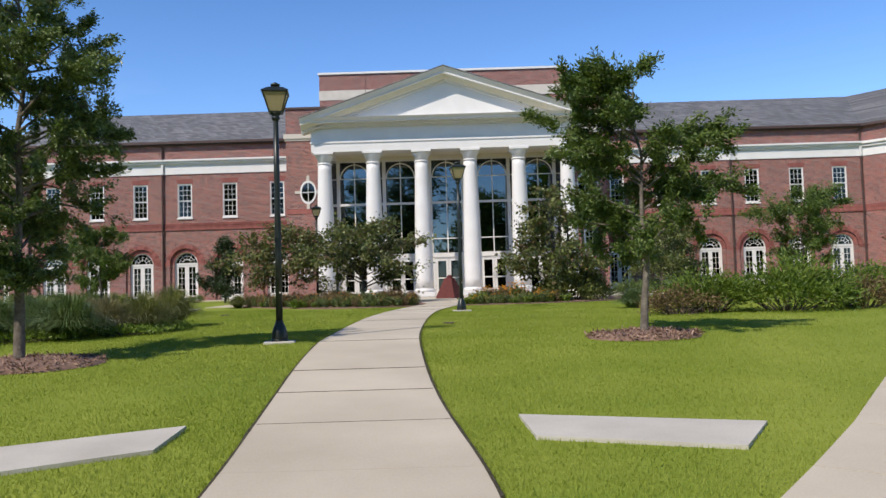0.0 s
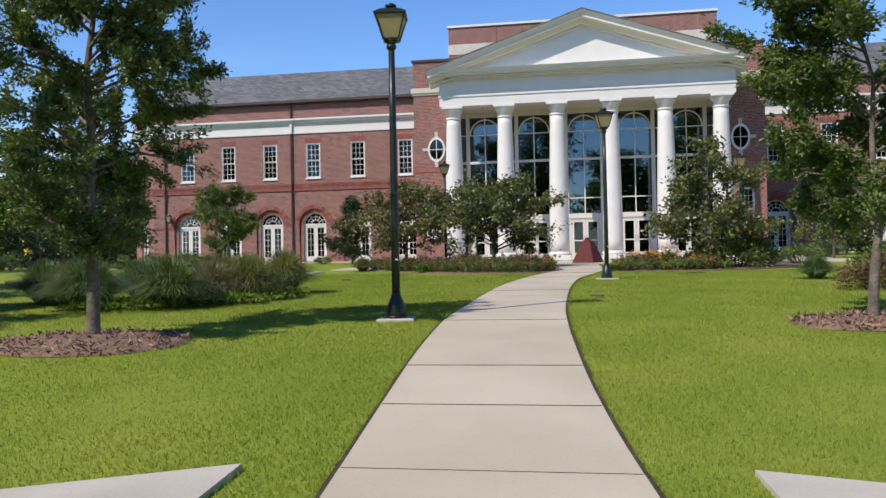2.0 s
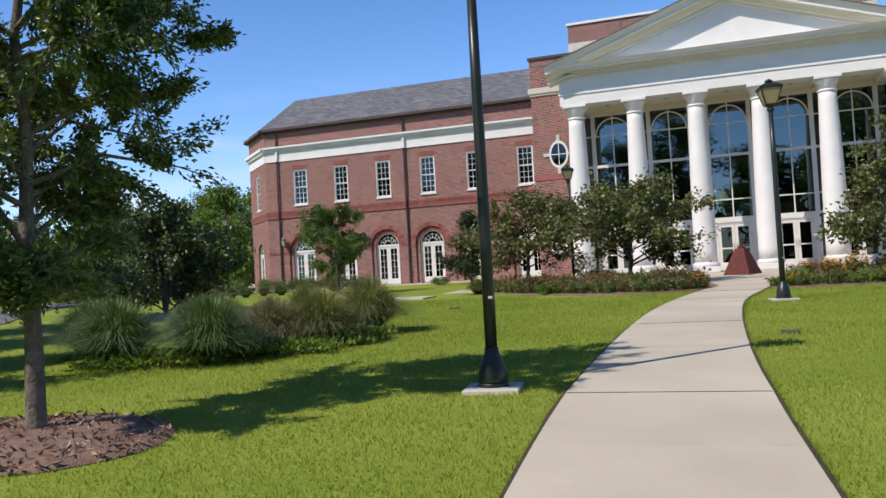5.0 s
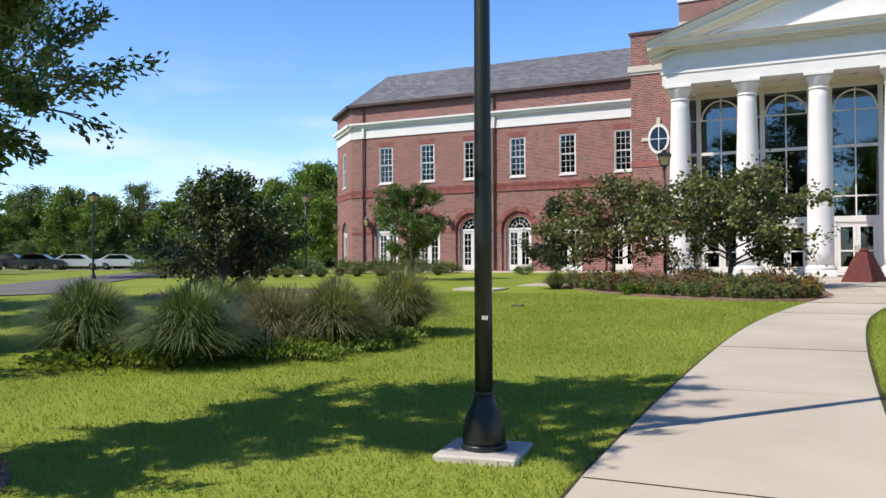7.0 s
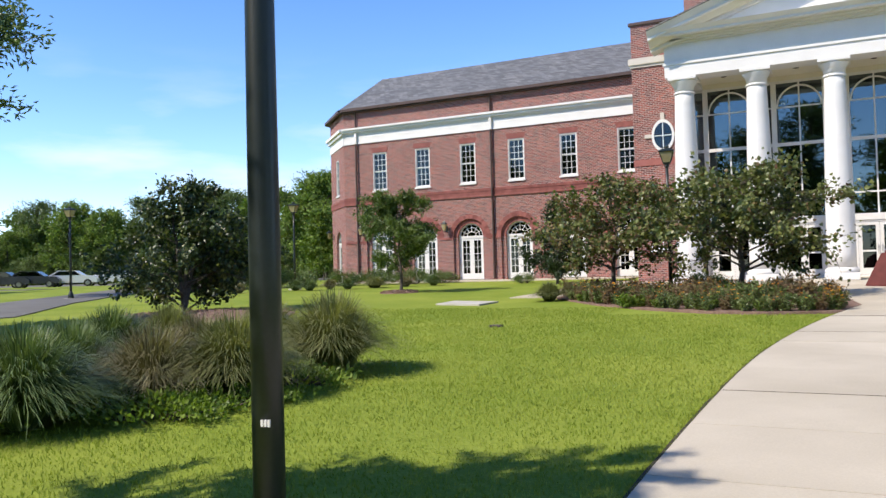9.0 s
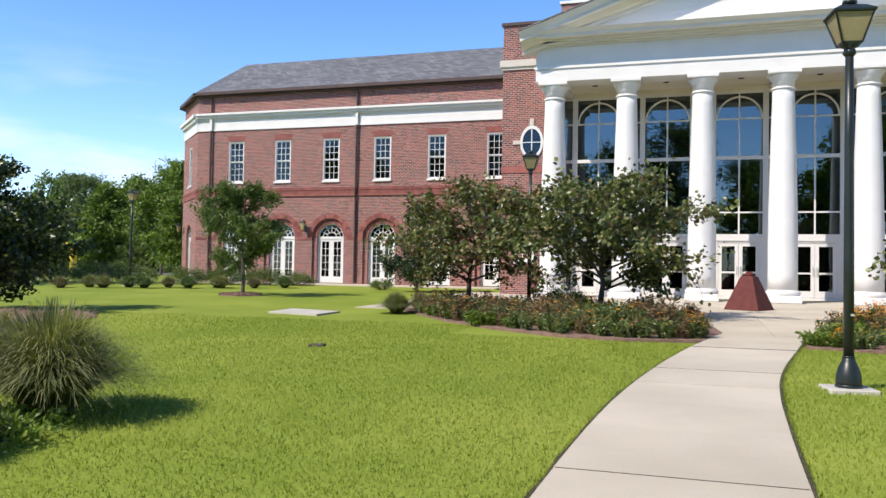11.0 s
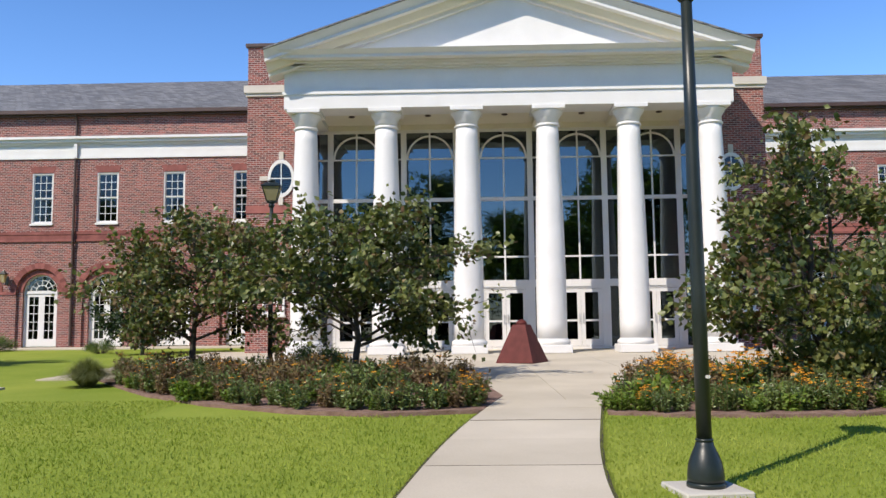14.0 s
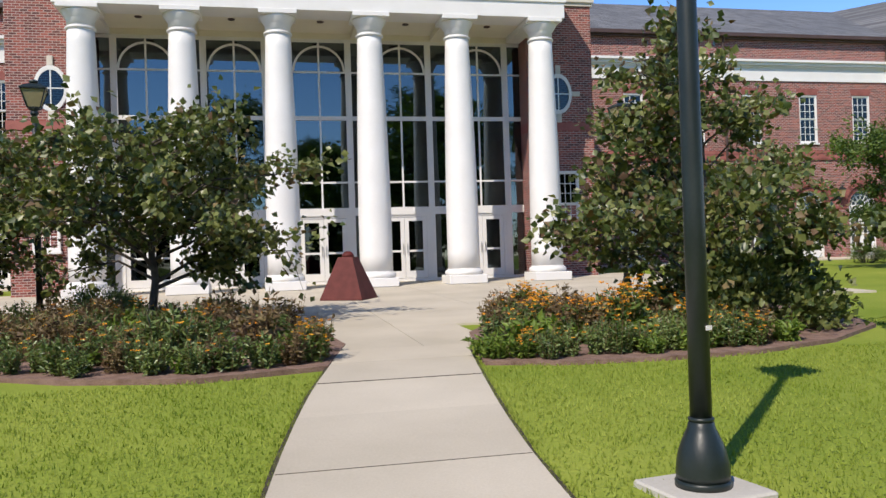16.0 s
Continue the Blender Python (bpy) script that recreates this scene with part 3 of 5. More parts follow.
# entrance block: brick piers, stone band, coping
PIER_Y = 48.2
block = structure(obj("wall_entrance", Shape().box(-7.0, 7.2, 49.0, 56, 9.86, 12.9), BRICK), "red brick entrance block beside the portico", "wall")
for a, b, back in ((-9.4, -7.0, 56), (7.2, 9.6, 57)):
    part("pier", Shape().box(a, b, PIER_Y, back, 1.4, 12.9), BRICK, block, "red brick corner pier")
    part("stone_band", Shape().box(a - 0.12, b + 0.12, PIER_Y - 0.12, 56.2, 11.12, 11.4).box(a - 0.06, b + 0.06, PIER_Y - 0.06, 56.1, 11.0, 11.12), STONE, block, "pale limestone band")
    part("coping", Shape().box(a - 0.08, b + 0.08, PIER_Y - 0.08, 56.2, 12.9, 13.02), BRONZE, block, "dark metal coping")
    cx = (a + b) / 2
    part("brick_band", Shape().box(a - 0.02, b + 0.02, PIER_Y - 0.03, 50, 6.62, 6.9), BRICK_RED, block, "red brick belt course")

# penthouse behind the pediment
s = Shape().box(-10.65, 10.9, 70, 82, 12, 21.0)
pent = structure(obj("wall_penthouse", s, BRICK), "red brick rooftop block with stone bands", "wall")
part("stone_band", Shape().box(-10.68, 10.93, 69.96, 82.03, 18.75, 19.6), STONE, pent, "wide pale limestone band")
part("coping", Shape().box(-10.75, 11.0, 69.88, 82.1, 21.0, 21.18), WHITE, pent, "white metal coping")
part("joint", Shape().box(-6.65, -6.6, 69.95, 70.05, 12, 21.0), BRONZE, pent, "dark movement joint")

# portico: entablature, pediment, ceiling
CX, COL_Y = 0.1, 46.25
FX = 7.6
entab = structure(obj("entablature", Shape().box(CX - FX, CX + FX, 45.78, 46.75, 10.42, 11.18), WHITE), "white painted entablature over the columns", "entablature")
part("architrave", Shape().box(CX - FX, CX + FX, 45.76, 46.75, 9.83, 10.32), WHITE, entab)
part("fillet", Shape().box(CX - FX - 0.05, CX + FX + 0.05, 45.71, 46.75, 10.32, 10.42), WHITE, entab)
for sx in (-1, 1):
    a, b = sorted((CX + sx * FX, CX + sx * (FX - 1.0)))
    part("side_beam", Shape().box(a + 0.003, b - 0.003, 46.75, 49.0, 9.83, 11.18), WHITE, entab)
corn = Shape()
for z0, z1, o in ((11.18, 11.25, 0.10), (11.25, 11.32, 0.26), (11.32, 11.38, 0.40), (11.38, 11.47, 0.72)):
    corn.box(CX - FX - o * 0.4, CX + FX + o * 0.4, 45.76 - o, 49.0, z0, z1)
part("cornice", corn, WHITE, entab, "white stepped cornice")
cx0, cx1 = CX - FX - 0.34, CX + FX + 0.34
part("cyma", Shape().add([(cx0, 45.02, 11.47), (cx1, 45.02, 11.47), (cx1, 49.0, 11.47), (cx0, 49.0, 11.47), (cx0 - 0.1, 44.84, 11.6), (cx1 + 0.1, 44.84, 11.6), (cx1 + 0.1, 49.0, 11.6), (cx0 - 0.1, 49.0, 11.6)],
                         [(0, 3, 2, 1), (4, 5, 6, 7), (0, 1, 5, 4), (1, 2, 6, 5), (2, 3, 7, 6), (3, 0, 4, 7)]), WHITE, entab, "white crown moulding leaning outward")
APEX, EAVE, HW = 14.30, 11.57, 8.08
sl = (APEX - EAVE) / HW
ped = structure(obj("pediment", Shape().plate([(CX - HW + 0.7, 11.55), (CX + HW - 0.7, 11.55), (CX, 11.55 + sl * (HW - 0.7))], 45.68, 46.3), WHITE), "white triangular pediment", "pediment")


def raking(lo, hi, y0, y1, lip=0.0):
    """A band along both slopes of the gable between two heights under the outer line; lip: how far its top leans out."""
    q = Shape()
    for sx in (-1, 1):
        a, b = (CX - HW, EAVE), (CX, APEX)
        if sx > 0:
            a, b = (CX, APEX), (CX + HW, EAVE)
        q.plate([(a[0], a[1] - hi), (b[0], b[1] - hi), (b[0], b[1] - lo), (a[0], a[1] - lo)], y0, y1)
        k = len(q.v) - 8
        for i in (2, 3):
            x, y, z = q.v[k + i]
            q.v[k + i] = (x, y - lip, z)
    return q


part("raking_cornice", raking(0.0, 0.24, 44.95, 46.2, 0.2), WHITE, ped, "white raking crown moulding")
part("raking_moulding", raking(0.24, 0.33, 44.93, 46.2), WHITE, ped, "white raking moulding")
part("raking_bed", raking(0.33, 0.55, 45.3, 46.2, 0.14), CREAM, ped, "cream bed moulding")
part("raking_fillet", raking(0.55, 0.68, 45.5, 46.2), WHITE, ped, "white fillet")
s = raking(-0.06, -0.01, 44.70, 62)
part("roof_edge", s, SLATE, ped, "dark slate gable roof")
s = Shape().box(CX - FX + 0.2, CX + FX - 0.2, 46.76, 49.0, 10.02, 10.12)
ceil = structure(obj("ceiling", s, CREAM), "cream painted portico ceiling", "ceiling")
for k in range(6):
    x = CX + (k - 2.5) * 2.77
    part("beam", Shape().box(x - 0.3, x + 0.3, 46.755, 49.0, 9.835, 10.03), CREAM, ceil, "cream ceiling beam")
part("cove", Shape().box(-6.99, 7.19, 48.93, 48.997, 9.83, 10.019), CREAM, ceil, "cream trim over the glazing")
for k in range(5):
    x = CX + (k - 2) * 2.77
    dl = obj("downlight", Shape().lathe([(0.11, 0), (0.11, -0.025), (0.08, -0.03), (0.075, -0.005)], 16, x, 47.6, 10.018), BRONZE)
    tagged(dl, "small dark recessed downlight in the portico ceiling", "downlight", "portico downlights")


def column():
    """A white column: plinth, torus, tapered shaft with entasis, neck ring, echinus and abacus."""
    root = base("column", 0, 0, 0)
    part("plinth", Shape().box(-0.6, 0.6, -0.6, 0.6, 0, 0.27, 0.015), WHITE, root)
    part("torus", Shape().lathe([(0.57, 0.27), (0.6, 0.31), (0.6, 0.38), (0.57, 0.42), (0.53, 0.43), (0.53, 0.47)], 40), WHITE, root, smooth=True)
    prof = [(0.505 - 0.125 * max(0, (h - 2.2) / 5.3) ** 1.4 if h > 2.2 else 0.505, h) for h in (0.47, 1.0, 2.2, 3.5, 4.5, 5.5, 6.5, 7.3, 7.78)]
    part("shaft", Shape().lathe(prof, 40), WHITE, root, smooth=True)
    part("neck_ring", Shape().lathe([(0.39, 7.66), (0.425, 7.68), (0.425, 7.72), (0.39, 7.74)], 40), WHITE, root, smooth=True)
    part("capital", Shape().lathe([(0.385, 7.78), (0.385, 7.95), (0.42, 7.98), (0.46, 8.05), (0.52, 8.15), (0.535, 8.2)], 40), WHITE, root, smooth=True)
    part("abacus", Shape().box(-0.56, 0.56, -0.56, 0.56, 8.2, 8.335, 0.01), WHITE, root)
    return tagged(root, "tall white painted round column of the portico", "column", "portico columns")


col = column()
for k in range(6):
    m = pose(CX + (k - 2.5) * 2.77, COL_Y, 1.495)
    if k == 0:
        col.matrix_basis = m
    else:
        copy_thing(col, m)

# ---- glazed entrance wall ----
GY, GZ = 49.0, 1.60
glz = Shape()
glz.box(-6.98, 7.18, GY - 0.06, GY + 0.12, 3.84, 4.1).box(-6.98, 7.18, GY - 0.02, GY + 0.1, 7.08, 7.22).box(-6.98, 7.18, GY - 0.02, GY + 0.1, 9.72, 9.86).box(-6.98, 7.18, GY - 0.01, GY + 0.08, 1.5, 1.64)
hall = structure(obj("window_1", glz, WHITE), "tall white-framed glazed entrance wall with arched lights", "window")
for k in range(5):
    x = CX + (k - 2) * 2.77
    for sx in (-1, 1):
        a, b = sorted((x + sx * 0.88, x + sx * 1.09))
        for z0, z1 in ((1.64, 3.84), (4.1, 7.08), (7.22, 9.72)):
            part("mullion", Shape().box(a, b, GY - 0.03, GY + 0.1, z0, z1), WHITE, hall)
    bars = Shape().box(x - 0.03, x + 0.03, GY, GY + 0.06, 4.1, 7.08).box(x - 0.03, x + 0.03, GY, GY + 0.06, 7.22, 9.72)
    bars.box(x - 0.88, x - 0.03, GY + 0.003, GY + 0.057, 4.94, 5.0).box(x + 0.03, x + 0.88, GY + 0.003, GY + 0.057, 4.94, 5.0)
    bars.box(x - 0.88, x - 0.03, GY + 0.003, GY + 0.057, 8.68, 8.74).box(x + 0.03, x + 0.88, GY + 0.003, GY + 0.057, 8.68, 8.74)
    part("glazing_bar", bars, WHITE, hall)
    hoop = arc(x, 8.74, 0.88, 0, 180, 20) + list(reversed(arc(x, 8.74, 0.81, 0, 180, 20)))
    part("arched_bar", Shape().plate(hoop, GY - 0.004, GY + 0.05), WHITE, hall)
    for x0, x1 in ((x - 0.88, x), (x, x + 0.88)):
        for z0, z1 in ((4.1, 4.97), (4.97, 7.1), (7.2, 8.71), (8.71, 9.74)):
            part("pane", Shape().box(x0, x1, GY + 0.025, GY + 0.033, z0, z1), GLASS_HALL, hall)
for k in range(6):
    x = CX + (k - 2.5) * 2.77
    a, b = max(x - 0.295, -6.98), min(x + 0.295, 7.18)
    bars = Shape().box(a, b, GY + 0.003, GY + 0.057, 4.94, 5.0).box(a, b, GY + 0.003, GY + 0.057, 8.68, 8.74)
    part("glazing_bar", bars, WHITE, hall)
    for z0, z1 in ((1.64, 3.84), (4.1, 4.97), (4.97, 7.1), (7.2, 8.71), (8.71, 9.74)):
        part("pane", Shape().box(a, b, GY + 0.025, GY + 0.033, z0, z1), GLASS_HALL, hall)


def entrance_door():
    """A pair of white glazed doors with steel pulls."""
    root = structure(obj("door_1", Shape().box(-0.88, -0.78, -0.02, 0.09, 0.04, 2.24).box(0.78, 0.88, -0.02, 0.09, 0.04, 2.24).box(-0.78, 0.78, -0.02, 0.09, 2.16, 2.24), WHITE), "pair of white framed glass entrance doors, closed", "door")
    for a, b, hx in ((-0.775, -0.005, -0.07), (0.005, 0.775, 0.07)):
        s = Shape().box(a, a + 0.14, 0, 0.05, 0.05, 2.15).box(b - 0.14, b, 0, 0.05, 0.05, 2.15).box(a + 0.14, b - 0.14, 0, 0.05, 0.05, 0.3).box(a + 0.14, b - 0.14, 0, 0.05, 2.02, 2.15).box(a + 0.14, b - 0.14, 0.003, 0.047, 0.95, 1.02)
        leaf = part("leaf", s, WHITE, root)
        part("pane", Shape().box(a + 0.14, b - 0.14, 0.02, 0.028, 0.3, 2.02), GLASS, leaf)
        part("pull_handle", Shape().tube([(hx, 0, 0.9), (hx, -0.07, 0.93), (hx, -0.07, 1.2), (hx, 0, 1.23)], [0.014] * 4, 8), STEEL, leaf, "brushed steel pull handle")
    return root


ed = entrance_door()
for k in range(5):
    m = pose(CX + (k - 2) * 2.77, GY, GZ)
    if k == 0:
        ed.matrix_basis = m
    else:
        copy_thing(ed, m)


def sash_window(w, h, cols, rows):
    """A white double-hung window with glazing bars and a stone sill; its foot at the origin."""
    f = Shape().box(-w / 2, -w / 2 + 0.06, 0.02, 0.2, 0, h).box(w / 2 - 0.06, w / 2, 0.02, 0.2, 0, h).box(-w / 2 + 0.06, w / 2 - 0.06, 0.02, 0.2, h - 0.07, h).box(-w / 2 + 0.06, w / 2 - 0.06, 0.02, 0.2, 0, 0.06)
    root = structure(obj("window_2", f, WHITE), "white double-hung sash window in the brick wall", "window")
    part("window_sill", Shape().box(-w / 2 - 0.04, w / 2 + 0.04, -0.07, 0.2, -0.09, 0.0, 0.008), WHITE, root, "white sill")
    half = (h - 0.13) / 2
    gw = (w - 0.12 - 0.08) / cols
    gh = (half - 0.09) / rows
    pane_me = None
    for k in range(2):
        z0, yo = 0.06 + k * half, 0.09 - 0.03 * k
        s = Shape().box(-w / 2 + 0.06, -w / 2 + 0.1, yo, yo + 0.045, z0, z0 + half).box(w / 2 - 0.1, w / 2 - 0.06, yo, yo + 0.045, z0, z0 + half)
        s.box(-w / 2 + 0.1, w / 2 - 0.1, yo, yo + 0.045, z0, z0 + 0.05).box(-w / 2 + 0.1, w / 2 - 0.1, yo, yo + 0.045, z0 + half - 0.04, z0 + half)
        for i in range(1, cols):
            x = -w / 2 + 0.1 + i * gw
            s.box(x - 0.012, x + 0.012, yo + 0.004, yo + 0.04, z0 + 0.05, z0 + half - 0.04)
        for j in range(1, rows):
            z = z0 + 0.05 + j * gh
            s.box(-w / 2 + 0.1, w / 2 - 0.1, yo + 0.007, yo + 0.037, z - 0.012, z + 0.012)
        sash = part("sash", s, WHITE, root)
        if pane_me is None:
            q = Shape().box(-gw / 2, gw / 2, 0, 0.006, -gh / 2, gh / 2)
            pane_me = bpy.data.meshes.new("pane")
            pane_me.from_pydata(q.v, [], q.f)
            pane_me.materials.append(GLASS)
        for i in range(cols):
            for j in range(rows):
                piece("pane", pane_me, sash, pose(-w / 2 + 0.1 + (i + 0.5) * gw, yo + 0.02, z0 + 0.05 + (j + 0.5) * gh))
    return root


win = sash_window(1.0, HEAD - SILL, 3, 3)
places = [pose(c, LEFT_Y, SILL) for c in LEFT_C] + [pose(c, RIGHT_Y, SILL) for c in RIGHT_C] + [M_END_L @ pose(2.19, 0, SILL), M_END_R @ pose(3.5, 0, SILL)]
win.matrix_basis = places[0]
for m in places[1:]:
    copy_thing(win, m)
small = sash_window(0.8, 2.3, 3, 3)
small.matrix_basis = pose(-8.35, PIER_Y - 0.10, 2.9)
copy_thing(small, pose(8.55, PIER_Y - 0.10, 2.9))


def french_door():
    """White double doors with small panes under a fanlight with radiating bars."""
    r, zs = ARCH_R, ARCH_Z - 1.7
    f = Shape()
    f.box(-r, -r + 0.08, 0, 0.14, 0, zs).box(r - 0.08, r, 0, 0.14, 0, zs).box(-r + 0.08, r - 0.08, 0, 0.14, zs - 0.08, zs + 0.06)
    f.plate(arc(0, zs, r, 0, 180, 20) + list(reversed(arc(0, zs, r - 0.08, 0, 180, 20))), 0, 0.14)
    root = structure(obj("door_2", f, WHITE), "white french doors with fanlight in a brick arch, closed", "door")
    fan = Shape()
    for a in (30, 60, 90, 120, 150):
        d = (math.cos(math.radians(a)), math.sin(math.radians(a)))
        p = (-d[1] * 0.014, d[0] * 0.014)
        z0 = zs + 0.06
        fan.plate([(d[0] * 0.26 - p[0], z0 + d[1] * 0.2 - p[1]), (d[0] * (r - 0.09) - p[0], zs + d[1] * (r - 0.09) - p[1]), (d[0] * (r - 0.09) + p[0], zs + d[1] * (r - 0.09) + p[1]), (d[0] * 0.26 + p[0], z0 + d[1] * 0.2 + p[1])], 0.05, 0.08)
    fan.plate(arc(0, zs + 0.05, 0.29, 0, 180, 12) + list(reversed(arc(0, zs + 0.05, 0.26, 0, 180, 12))), 0.045, 0.085)
    fan.plate(arc(0, zs + 0.03, 0.53, 0, 180, 16) + list(reversed(arc(0, zs + 0.03, 0.505, 0, 180, 16))), 0.045, 0.085)
    part("fanlight", fan, WHITE, root, "white radiating fanlight bars")
    part("pane", Shape().plate(arc(0, zs, r - 0.085, 0, 180, 20), 0.06, 0.068), GLASS, root)
    w, top = r - 0.085, zs - 0.085
    gw, gh = (w - 0.27) / 2, (top - 0.5) / 5
    q = Shape().box(-gw / 2, gw / 2, 0, 0.006, -gh / 2, gh / 2)
    me = bpy.data.meshes.new("door_pane")
    me.from_pydata(q.v, [], q.f)
    me.materials.append(GLASS)
    for sx in (0, 1):
        a = 0.004 if sx else -w
        s = Shape().box(a, a + 0.135, 0.04, 0.085, 0.02, top).box(a + w - 0.139, a + w - 0.004, 0.04, 0.085, 0.02, top).box(a + 0.135, a + w - 0.139, 0.04, 0.085, 0.02, 0.37).box(a + 0.135, a + w - 0.139, 0.04, 0.085, top - 0.13, top)
        xm = a + 0.135 + gw
        s.box(xm - 0.012, xm + 0.012, 0.045, 0.08, 0.37, top - 0.13)
        for j in range(1, 5):
            z = 0.37 + j * gh
            s.box(a + 0.135, a + w - 0.139, 0.048, 0.077, z - 0.012, z + 0.012)
        leaf = part("leaf", s, WHITE, root)
        for i in range(2):
            for j in range(5):
                piece("pane", me, leaf, pose(a + 0.135 + (i + 0.5) * gw, 0.06, 0.37 + (j + 0.5) * gh))
    return root


fd = french_door()
places = [pose(c, LEFT_Y + 0.24, 1.7) for c in LEFT_C] + [pose(c, RIGHT_Y + 0.24, 1.7) for c in RIGHT_C] + [M_END_L @ pose(2.19, 0.15, 1.7), M_END_R @ pose(3.5, 0.15, 1.7)]
fd.matrix_basis = places[0]
for m in places[1:]:
    copy_thing(fd, m)


def oval_window(x, z):
    a, b = 0.40, 0.58
    ring = [(a * math.cos(k * math.pi / 16), b * math.sin(k * math.pi / 16)) for k in range(32)]
    s = Shape()
    n = 32
    for r0, r1, y0 in ((0.98, 1.22, -0.05),):
        s.v = [(p[0] * q, yy, p[1] * q) for q, yy in ((r0, y0), (r1, y0), (r1, 0.06), (r0, 0.06)) for p in ring]
        for k in range(4):
            for i in range(n):
                s.f.append((k * n + i, ((k + 1) % 4) * n + i, ((k + 1) % 4) * n + (i + 1) % n, k * n + (i + 1) % n))
    root = structure(obj("window_3", s, WHITE, False), "white oval window with four stone keys", "window")
    root.matrix_basis = pose(x, PIER_Y, z)
    part("pane", Shape().plate(ring, -0.02, 0.002), GLASS, root)
    part("glazing_bar", Shape().box(-0.018, 0.018, -0.035, 0.0, -b, b).box(-a, a, -0.034, 0.0, -0.018, 0.018), WHITE, root)
    for px, pz, hx, hz in ((0, b + 0.27, 0.09, 0.15), (0, -b - 0.27, 0.09, 0.15), (a + 0.24, 0, 0.15, 0.08), (-a - 0.24, 0, 0.15, 0.08)):
        part("keystone", Shape().box(px - hx, px + hx, -0.06, 0.05, pz - hz, pz + hz, 0.01), STONE, root, "pale limestone keystone")


oval_window(-8.12, 7.9)
oval_window(8.32, 7.9)


def downspout(x, y, m=None):
    s = Shape().tube([(x, y - 0.27, 12.5), (x, y - 0.1, 12.2), (x, y - 0.1, 11.4)], [0.055] * 3, 8)
    s.tube([(x, y - 0.12, 10.4), (x, y - 0.12, 7.1), (x, y - 0.15, 6.95), (x, y - 0.15, 6.5), (x, y - 0.1, 6.3), (x, y - 0.1, 1.75)], [0.06] * 6, 8)
    ob = obj("downspout", s, BRONZE)
    part("collar", Shape().box(x - 0.075, x + 0.075, y - 0.17, y - 0.05, 10.38, 11.05), WHITE, ob, "white painted pipe section")
    for z in (2.6, 4.8, 8.6):
        part("pipe_clamp", Shape().box(x - 0.09, x + 0.09, y - 0.17, y, z, z + 0.05), BRONZE, ob)
    return tagged(ob, "dark brown metal downspout on the brick wall", "downspout", "downspouts")


for x, y in ((-19.35, LEFT_Y), (-28.55, LEFT_Y), (19.9, RIGHT_Y), (29.0, RIGHT_Y)):
    downspout(x, y)


# ---- lamps ----
def street_lamp(x, y, label):
    """A dark green iron post with flared base, square lantern and concrete footing."""
    root = base("street_lamp", x, y, ground(x, y) - 0.02, 8)
    part("footing", Shape().box(-0.27, 0.27, -0.27, 0.27, -0.1, 0.03, 0.012), PAVING, root, "grey concrete footing")
    part("foot_ring", Shape().lathe([(0.15, 0.03), (0.15, 0.06), (0.143, 0.068)], 28), IRON, root, smooth=True)
    part("post_base", Shape().lathe([(0.141, 0.068), (0.143, 0.10), (0.138, 0.16), (0.126, 0.22), (0.108, 0.27), (0.088, 0.315), (0.074, 0.345), (0.069, 0.37), (0.063, 0.378)], 28), IRON, root, smooth=True)
    part("base_collar", Shape().lathe([(0.062, 0.378), (0.07, 0.384), (0.07, 0.396), (0.06, 0.402)], 24), IRON, root, smooth=True)
    part("post", Shape().lathe([(0.059, 0.402), (0.058, 1.5), (0.052, 3.0), (0.045, 4.0)], 24), IRON, root, smooth=True)
    part("collar", Shape().lathe([(0.05, 3.96), (0.075, 3.99), (0.075, 4.02), (0.055, 4.05), (0.11, 4.08), (0.11, 4.1)], 20), IRON, root, smooth=True)
    t = math.radians(45)
    part("lantern_seat", Shape().lathe([(0.15, 4.09), (0.16, 4.12)], 4, turn=t), IRON, root)
    lantern = part("lantern_roof", Shape().lathe([(0.31, 4.44), (0.335, 4.455), (0.335, 4.475), (0.2, 4.54), (0.09, 4.57)], 4, turn=t), IRON, root)
    for k in range(4):
        a = t + k * math.pi / 2
        c, s_ = math.cos(a), math.sin(a)
        part("lantern_bar", Shape().tube([(0.155 * c, 0.155 * s_, 4.1), (0.30 * c, 0.30 * s_, 4.45)], [0.013, 0.013], 5), IRON, lantern)
        b = a + math.pi / 2
        c2, s2 = math.cos(b), math.sin(b)
        q = Shape().add([(0.15 * c, 0.15 * s_, 4.12), (0.15 * c2, 0.15 * s2, 4.12), (0.295 * c2, 0.295 * s2, 4.445), (0.295 * c, 0.295 * s_, 4.445)], [(0, 1, 2, 3)])
        part("lantern_pane", q, LANTERN, lantern, "amber frosted lantern pane")
    part("finial", Shape().lathe([(0.06, 4.57), (0.085, 4.6), (0.085, 4.62), (0.03, 4.65), (0.0, 4.66)], 12), IRON, root, smooth=True)
    plate = Shape()
    for k in range(3):
        plate.box(0.006 + 0.014 * k, 0.015 + 0.014 * k, -0.0625, -0.055, 0.87, 0.895)
    part("number_plate", plate, WHITE, root, "small white number plate")
    return tagged(root, label, "street lamp", "campus street lamps")


L2X, L2Y = 0.41, 25.3
street_lamp(-2.99, 14.45, "dark green iron street lamp with amber lantern beside the path")
street_lamp(L2X, L2Y, "dark green iron street lamp with amber lantern beside the path")
street_lamp(-6.05, 38.0, "dark green iron street lamp with amber lantern in a planted bed")
street_lamp(6.6, 39.5, "dark green iron street lamp with amber lantern behind a shrub")
street_lamp(-36.0, 40.4, "dark green iron street lamp beside the drive")
street_lamp(-27.5, 47.5, "dark green iron street lamp beside the brick wing")


